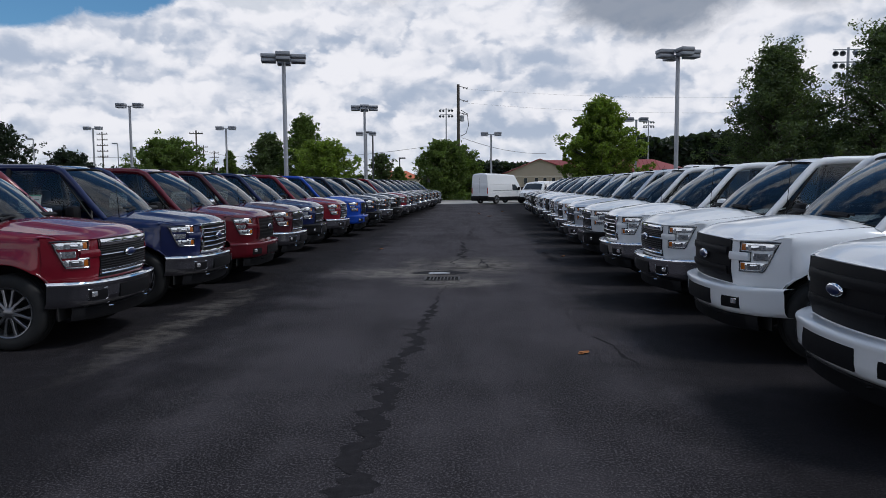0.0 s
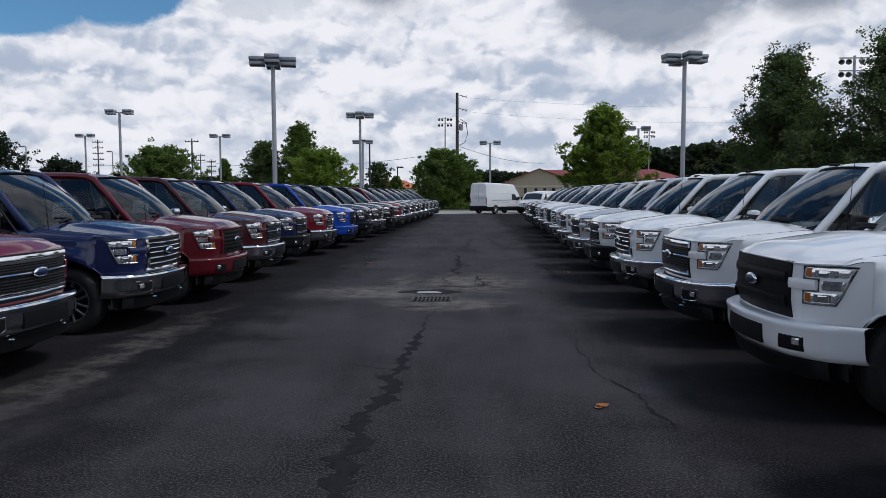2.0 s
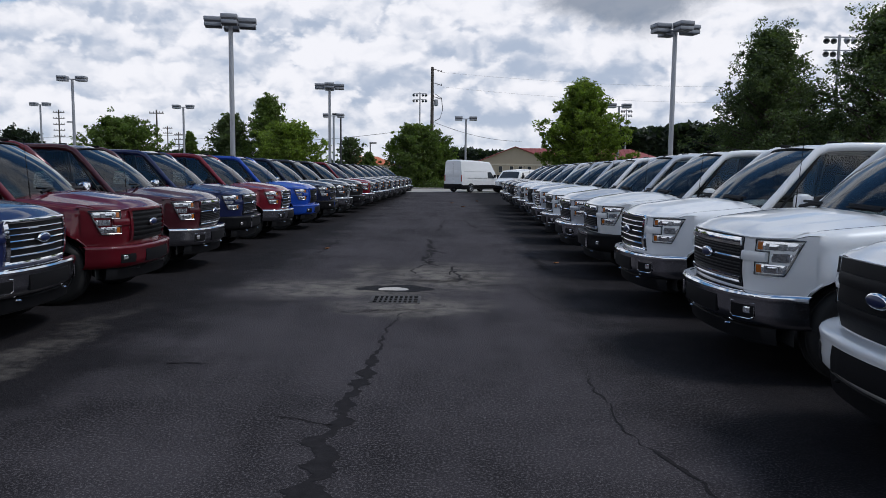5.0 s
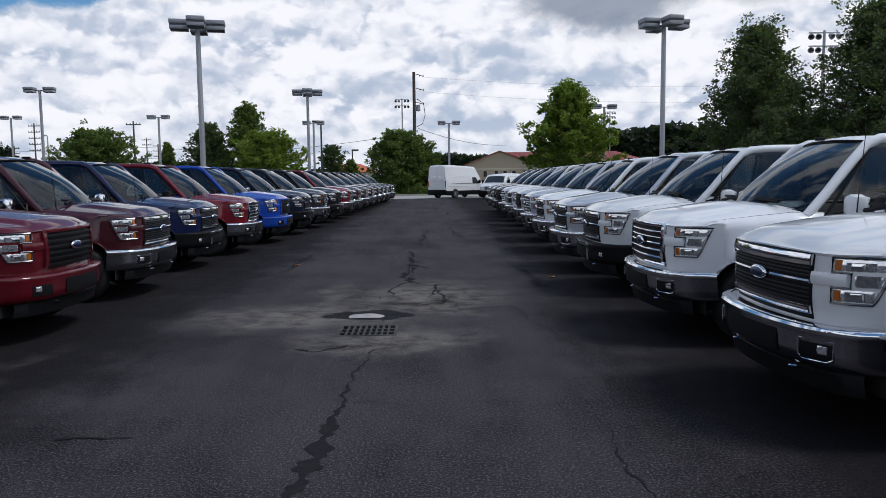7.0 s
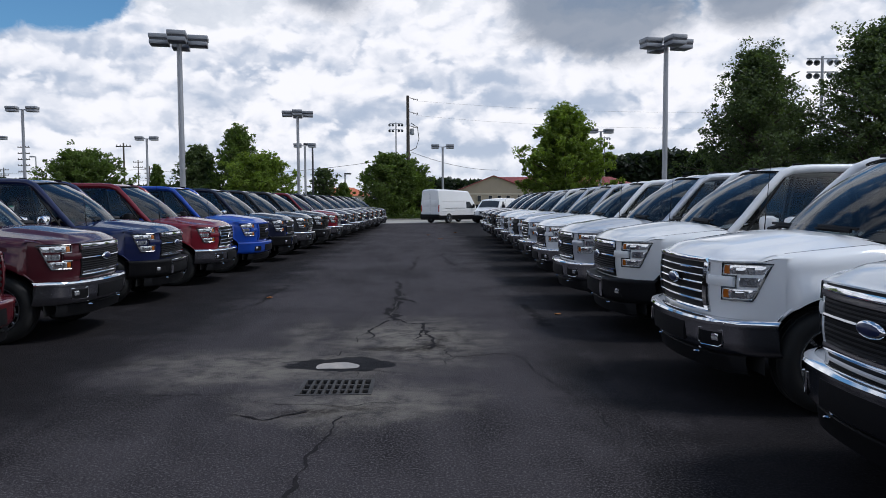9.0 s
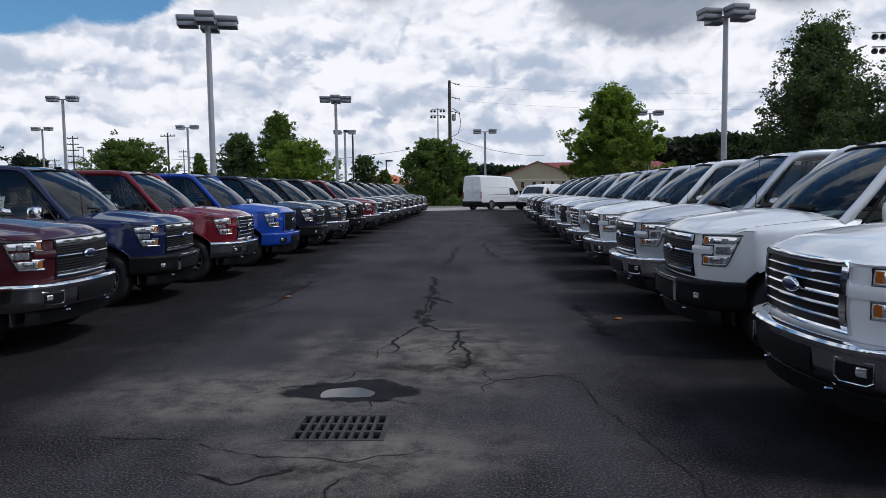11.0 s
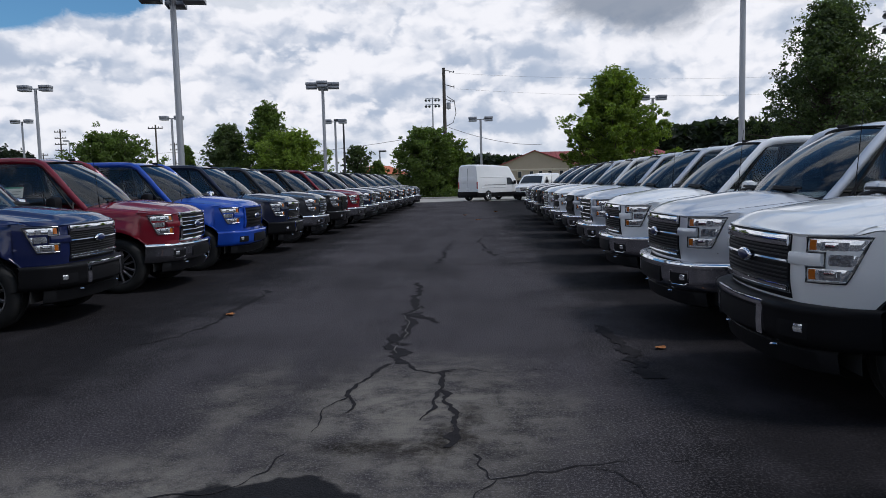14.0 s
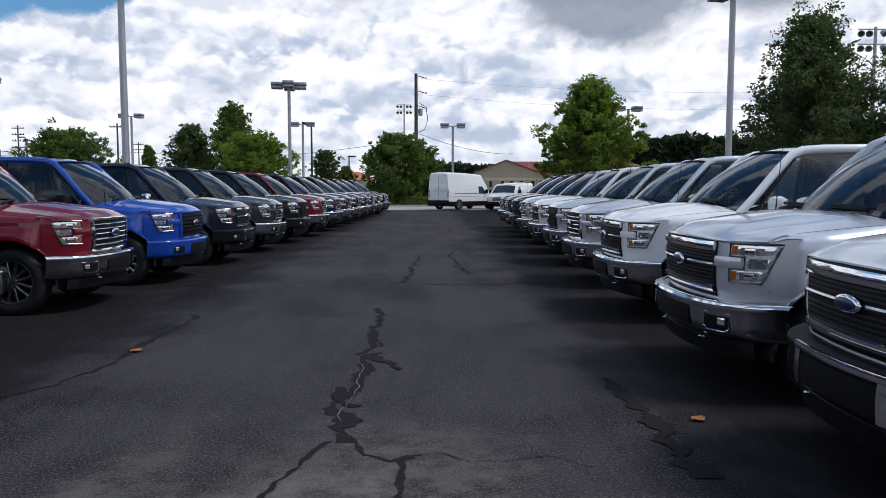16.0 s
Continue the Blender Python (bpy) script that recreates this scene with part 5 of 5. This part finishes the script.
# ---- buildings ----
def gable_house():
    T = thing("hall_building", pose(12.9, 140, 0), "tan stucco hall with a red metal roof", "building")
    bm = bmesh.new()
    a = [bm.verts.new(p) for p in ((-6.6, 0, 0), (7.2, 0, 0), (7.2, 0, 3.85), (0.0, 0, 6.35), (-6.6, 0, 3.85))]
    b = [bm.verts.new(p.co + Vector((0, 14, 0))) for p in a]
    bm.faces.new(a); bm.faces.new(b)
    for i in range(5): bm.faces.new((a[i], a[i - 1], b[i - 1], b[i]))
    part("gable_wall", bm, STUCCO, T)
    bm = bmesh.new(); box(bm, -6.64, 7.24, -0.05, 0.02, 3.05, 3.30, 0.01); part("wall_band", bm, STUCCO_LIGHT, T)
    bm = bmesh.new(); box(bm, 7.25, 29, 3.0, 14, 0, 3.8); part("side_wall", bm, STUCCO_LIGHT, T)
    for q, zz in ((1, 1), (-1, 1)):
        bm = bmesh.new()
        e = 7.9 if q > 0 else -7.2
        for o in (0.0,):
            lo, hi = (e, -0.35, 3.62), (0, -0.35, 6.50)
            vs = [bm.verts.new(p) for p in (lo, hi, (0, 14.3, 6.50), (e, 14.3, 3.62), (lo[0], lo[1], lo[2] - 0.16), (0, -0.35, 6.34), (0, 14.3, 6.34), (e, 14.3, 3.46))]
            for f in ((0, 1, 2, 3), (4, 5, 6, 7), (0, 1, 5, 4), (2, 3, 7, 6), (0, 3, 7, 4), (1, 2, 6, 5)): bm.faces.new([vs[k] for k in f])
        part("gable_roof", bm, REDROOF, T)
    bm = bmesh.new()
    vs = [bm.verts.new(p) for p in ((1.5, 2.2, 3.72), (30.5, 2.2, 3.72), (30.5, 15, 3.72), (1.5, 15, 3.72), (0.5, 8.2, 6.46), (23.0, 8.2, 6.46))]
    for f in ((0, 1, 5, 4), (1, 2, 5), (2, 3, 4, 5), (0, 3, 4), (0, 1, 2, 3)): bm.faces.new([vs[k] for k in f])
    part("hip_roof", bm, REDROOF, T)
    for i in range(26):       # standing seams
        x = 2.0 + i * 0.85
        bm = bmesh.new(); tube(bm, [(x, 2.2, 3.76), (x, 8.1, 6.48)], 0.04, 4); part("roof_seam", bm, REDROOF, T)
    for x in (-4.6, -2.6, -0.6, 1.0, 2.6, 4.6, 6.1):
        bm = bmesh.new(); box(bm, x - 0.38, x + 0.38, -0.10, 0.02, 1.75, 2.95, 0.01)
        w = part("window", bm, STUCCO_LIGHT, T)
        bm = bmesh.new(); box(bm, x - 0.30, x + 0.30, -0.115, -0.09, 1.82, 2.88); part("pane", bm, DARKPANE, w)
    bm = bmesh.new(); box(bm, 17.2, 17.8, 9, 9.6, 6.2, 6.75, 0.04); part("roof_vent", bm, LAMPBOX, T)


gable_house()
T = thing("small_building", pose(-11.9, 132, 0), "cream low building with an orange roof", "building")
bm = bmesh.new(); box(bm, -4.5, 2.6, 0, 8, 0, 3.0); part("wall", bm, STUCCO_LIGHT, T)
bm = bmesh.new()
vs = [bm.verts.new(p) for p in ((-5, -0.4, 2.9), (3.1, -0.4, 2.9), (3.1, 8.4, 2.9), (-5, 8.4, 2.9), (-4.4, 3.0, 4.3), (0.2, 3.0, 4.3))]
for f in ((0, 1, 5, 4), (1, 2, 5), (2, 3, 4, 5), (0, 3, 4), (0, 1, 2, 3)): bm.faces.new([vs[k] for k in f])
part("roof", bm, ORANGEROOF, T)
T = thing("roadside_sign", pose(-57.5, 128, 0), "pale roadside sign board with dark bars", "sign")
bm = bmesh.new(); box(bm, -4.0, 4.0, -0.15, 0.15, 3.0, 4.3, 0.05); b = part("board", bm, plain("sign_face", (0.42, 0.38, 0.50), 0.5), T)
bm = bmesh.new(); [box(bm, x, x + 1.2, -0.17, -0.15, 3.5, 3.8) for x in (-3.4, -1.8, -0.2, 1.4)]; part("bar", bm, INKGREY, b)
bm = bmesh.new(); box(bm, -3.0, -2.7, -0.1, 0.1, 0, 3.0); box(bm, 2.7, 3.0, -0.1, 0.1, 0, 3.0); part("posts", bm, STEEL, T)


# ---- trees ----
def leaves(bm_pts, rnd, size):
    """Verts and faces of single leaf sprays, each a bent quad at one place."""
    verts, faces = [], []
    for p in bm_pts:
        a = Vector((rnd.gauss(0, 1), rnd.gauss(0, 1), rnd.gauss(0, 0.7))).normalized()
        b = a.cross(Vector((rnd.gauss(0, 1), rnd.gauss(0, 1), rnd.gauss(0, 1)))).normalized()
        s = size * rnd.uniform(0.7, 1.5)
        n = len(verts)
        c = a.cross(b) * s * 0.18
        verts += [p - a * s, p - b * s * 0.55 + c, p + a * s, p + b * s * 0.55 + c]
        faces.append((n, n + 1, n + 2, n + 3))
    return verts, faces


def tree(x, y, h, w, mat, label, seed, shape="oak", count=9000, size=0.17, base=0.16, name="tree"):
    rnd = random.Random(seed)
    T = thing(name, pose(x, y, 0), label, "tree")
    tb = bmesh.new()
    lean = rnd.uniform(-0.03, 0.03) * h
    tube(tb, [(0, 0, 0), (lean * 0.3, 0, h * 0.3), (lean * 0.7, 0, h * 0.65), (lean, 0, h * 0.93)], [h * 0.022, h * 0.018, h * 0.010, h * 0.003], 8)
    part("trunk", tb, BARK, T)
    def radius(t):     # crown half-width by height
        if shape == "cone": return 0.10 + 1.0 * (1 - t) ** 0.92 * sm(-0.05, 0.12, t)
        if shape == "pear": return 0.08 + 1.0 * math.sin(math.pi * min(1, (t * 0.93 + 0.07)) ** 0.62) ** 0.9 * (1 - 0.15 * t)
        return (max(0.02, 1 - (2 * t - 0.86) ** 2 / 1.35)) ** 0.55
    tips = []
    limbs = bmesh.new()
    nb = 120
    for i in range(nb):
        t = ((i + rnd.random()) / nb) ** 0.9
        z0 = h * (base + (1 - base) * t * 0.93)
        k = i * 2.4 + rnd.uniform(-0.5, 0.5)
        r = w / 2 * radius(t) * rnd.uniform(0.55, 1.14)
        rise = (0.30 if shape == "cone" else 0.38) * r
        a = Vector((lean * t, 0, max(h * 0.1, z0 - rise)))
        b = Vector((math.cos(k) * r, math.sin(k) * r, min(h, z0 + rise * rnd.uniform(0.1, 0.9))))
        m1 = a.lerp(b, 0.5) + Vector((rnd.uniform(-1, 1), rnd.uniform(-1, 1), rnd.uniform(0, 1))) * r * 0.08
        tube(limbs, [a, m1, b], [h * 0.006, h * 0.004, h * 0.0015], 5)
        tips.append((a, m1, b, r))
    part("branchwork", limbs, BARK, T)
    pts = []
    clumps, sprays = [], []
    for a, m1, b, r in tips:
        for _ in range(9):
            f = rnd.uniform(0.30, 1.10)
            p = (a.lerp(m1, f * 2) if f < 0.5 else m1.lerp(b, f * 2 - 1))
            clumps.append((p + Vector((rnd.gauss(0, 1), rnd.gauss(0, 1), rnd.gauss(0, 0.7))) * w * 0.05, w * rnd.uniform(0.022, 0.075)))
        for _ in range(3):     # sprays of twigs standing out of the crown
            d = Vector((b.x / max(r, 0.1) + rnd.gauss(0, 0.5), b.y / max(r, 0.1) + rnd.gauss(0, 0.5), rnd.uniform(0.5, 1.6))).normalized() * w * rnd.uniform(0.03, 0.075)
            sprays.append((b + d * rnd.uniform(-0.6, 0.2), d))
    clumps += [(Vector((lean, 0, h * rnd.uniform(0.86, 0.97))) + Vector((rnd.gauss(0, 0.02), rnd.gauss(0, 0.02), 0)) * w, w * 0.05) for _ in range(7)]
    for i in range(int(count * 2.1)):
        c, r = clumps[i % len(clumps)]
        d = Vector((rnd.gauss(0, 1), rnd.gauss(0, 1), rnd.gauss(0, 1))).normalized() * r * rnd.random() ** 0.45
        d.z *= 0.72
        pts.append(c + d)
    for o, d in sprays:
        for j in range(9):
            pts.append(o + d * (j / 8) + Vector((rnd.gauss(0, 1), rnd.gauss(0, 1), rnd.gauss(0, 1))) * w * 0.006 * (1.3 - j / 8))
    v, f = leaves(pts, rnd, size * 0.62)
    me = bpy.data.meshes.new("crown"); me.from_pydata(v, [], f); me.materials.append(mat)
    part("crown", me, None, T)
    return T


tree(-2.75, 80.0, 6.5, 6.6, LEAF_MID, "leafy green tree by the kerb", 1, "oak", 17000, 0.17, 0.06)
tree(-0.2, 82.0, 4.6, 3.6, LEAF_MID, "small leafy green tree by the kerb", 2, "oak", 3500, 0.16, 0.06)
tree(10.7, 62.0, 8.85, 6.9, LEAF_BRIGHT, "pear-shaped bright green broadleaf tree", 3, "pear", 30000, 0.15, 0.14)
tree(23.6, 58.9, 12.4, 11.0, LEAF_OAK, "tall dark green oak with a pointed crown", 4, "cone", 24000, 0.15, 0.12)
tree(31.2, 57.0, 13.8, 13.5, LEAF_OAK, "tall dark green oak with a broad crown", 5, "cone", 25000, 0.16, 0.12)
tree(40.0, 60.0, 12.5, 10.0, LEAF_OAK, "dark green oak beside the lot", 6, "cone", 9000, 0.2, 0.12)
tree(28.3, 66.0, 9.0, 8.0, LEAF_OAK, "dark green oak behind taller oaks", 7, "oak", 8000, 0.2, 0.05)
tree(-36.0, 87.2, 7.3, 8.4, LEAF_MID, "round green shade tree", 8, "oak", 18000, 0.18, 0.12)
tree(-20.2, 90.0, 10.3, 8.4, LEAF_MID, "feathery green tree with a tall tip", 9, "cone", 15000, 0.18, 0.1)
tree(-24.9, 91.0, 8.2, 7.6, LEAF_OAK, "dark green roadside tree", 10, "cone", 12000, 0.18, 0.1)
tree(-16.8, 86.0, 6.9, 7.4, LEAF_BRIGHT, "bright green roadside tree", 11, "oak", 16000, 0.18, 0.1)
tree(-11.4, 95.0, 5.9, 3.6, LEAF_OAK, "small dark green tree", 12, "oak", 3500, 0.18, 0.1)
tree(-9.6, 99.0, 4.2, 3.2, LEAF_MID, "small yellowish green tree", 13, "cone", 2500, 0.18, 0.1)
tree(-32.6, 100.0, 6.7, 3.4, LEAF_MID, "small slender green tree", 14, "cone", 3000, 0.2, 0.1)
tree(-71.0, 108.0, 11.4, 11.0, LEAF_WOODS, "dark broad tree at the lot's far side", 15, "oak", 8000, 0.3, 0.05)
tree(-61.5, 112.0, 7.2, 8.0, LEAF_WOODS, "dark low tree at the lot's far side", 16, "oak", 5000, 0.3, 0.05)
tree(-82.0, 106.0, 12.0, 12.0, LEAF_WOODS, "dark tall tree at the lot's far side", 17, "oak", 6000, 0.32, 0.05)


def woods(x0, x1, y, h, seed, n, size):
    rnd = random.Random(seed)
    pts = []
    for _ in range(n):
        x = rnd.uniform(x0, x1)
        top = h * (0.86 + 0.10 * noise.noise(Vector((x * 0.10, seed, 0))) + 0.14 * noise.noise(Vector((x * 0.7, seed, 3))))
        pts.append(Vector((x, y + rnd.uniform(-5, 8), top * rnd.random() ** 0.55)))
    v, f = leaves(pts, rnd, size)
    me = bpy.data.meshes.new("woods"); me.from_pydata(v, [], f); me.materials.append(LEAF_WOODS)
    return tagged(part("far_woods", me, None), "dark green far line of woods", "woods", kind="stuff")


woods(36, 330, 172, 14.0, 31, 60000, 0.9)
woods(-8, 45, 185, 8.0, 32, 9000, 0.7)
woods(-330, -60, 200, 7.5, 33, 9000, 0.8)
woods(-60, -10, 190, 4.6, 34, 3000, 0.6)
rs = random.Random(44)
v, f = leaves([Vector((rs.uniform(-6.5, 1.5), 77.8 + rs.uniform(0, 1.6), 0.13 + rs.random() ** 1.6 * 0.75)) for _ in range(2600)], rs, 0.10)
me = bpy.data.meshes.new("shrubs"); me.from_pydata(v, [], f); me.materials.append(LEAF_MID)
tagged(part("low_shrubs", me, None), "low green shrubs and weeds behind the kerb", "shrubs", kind="stuff")
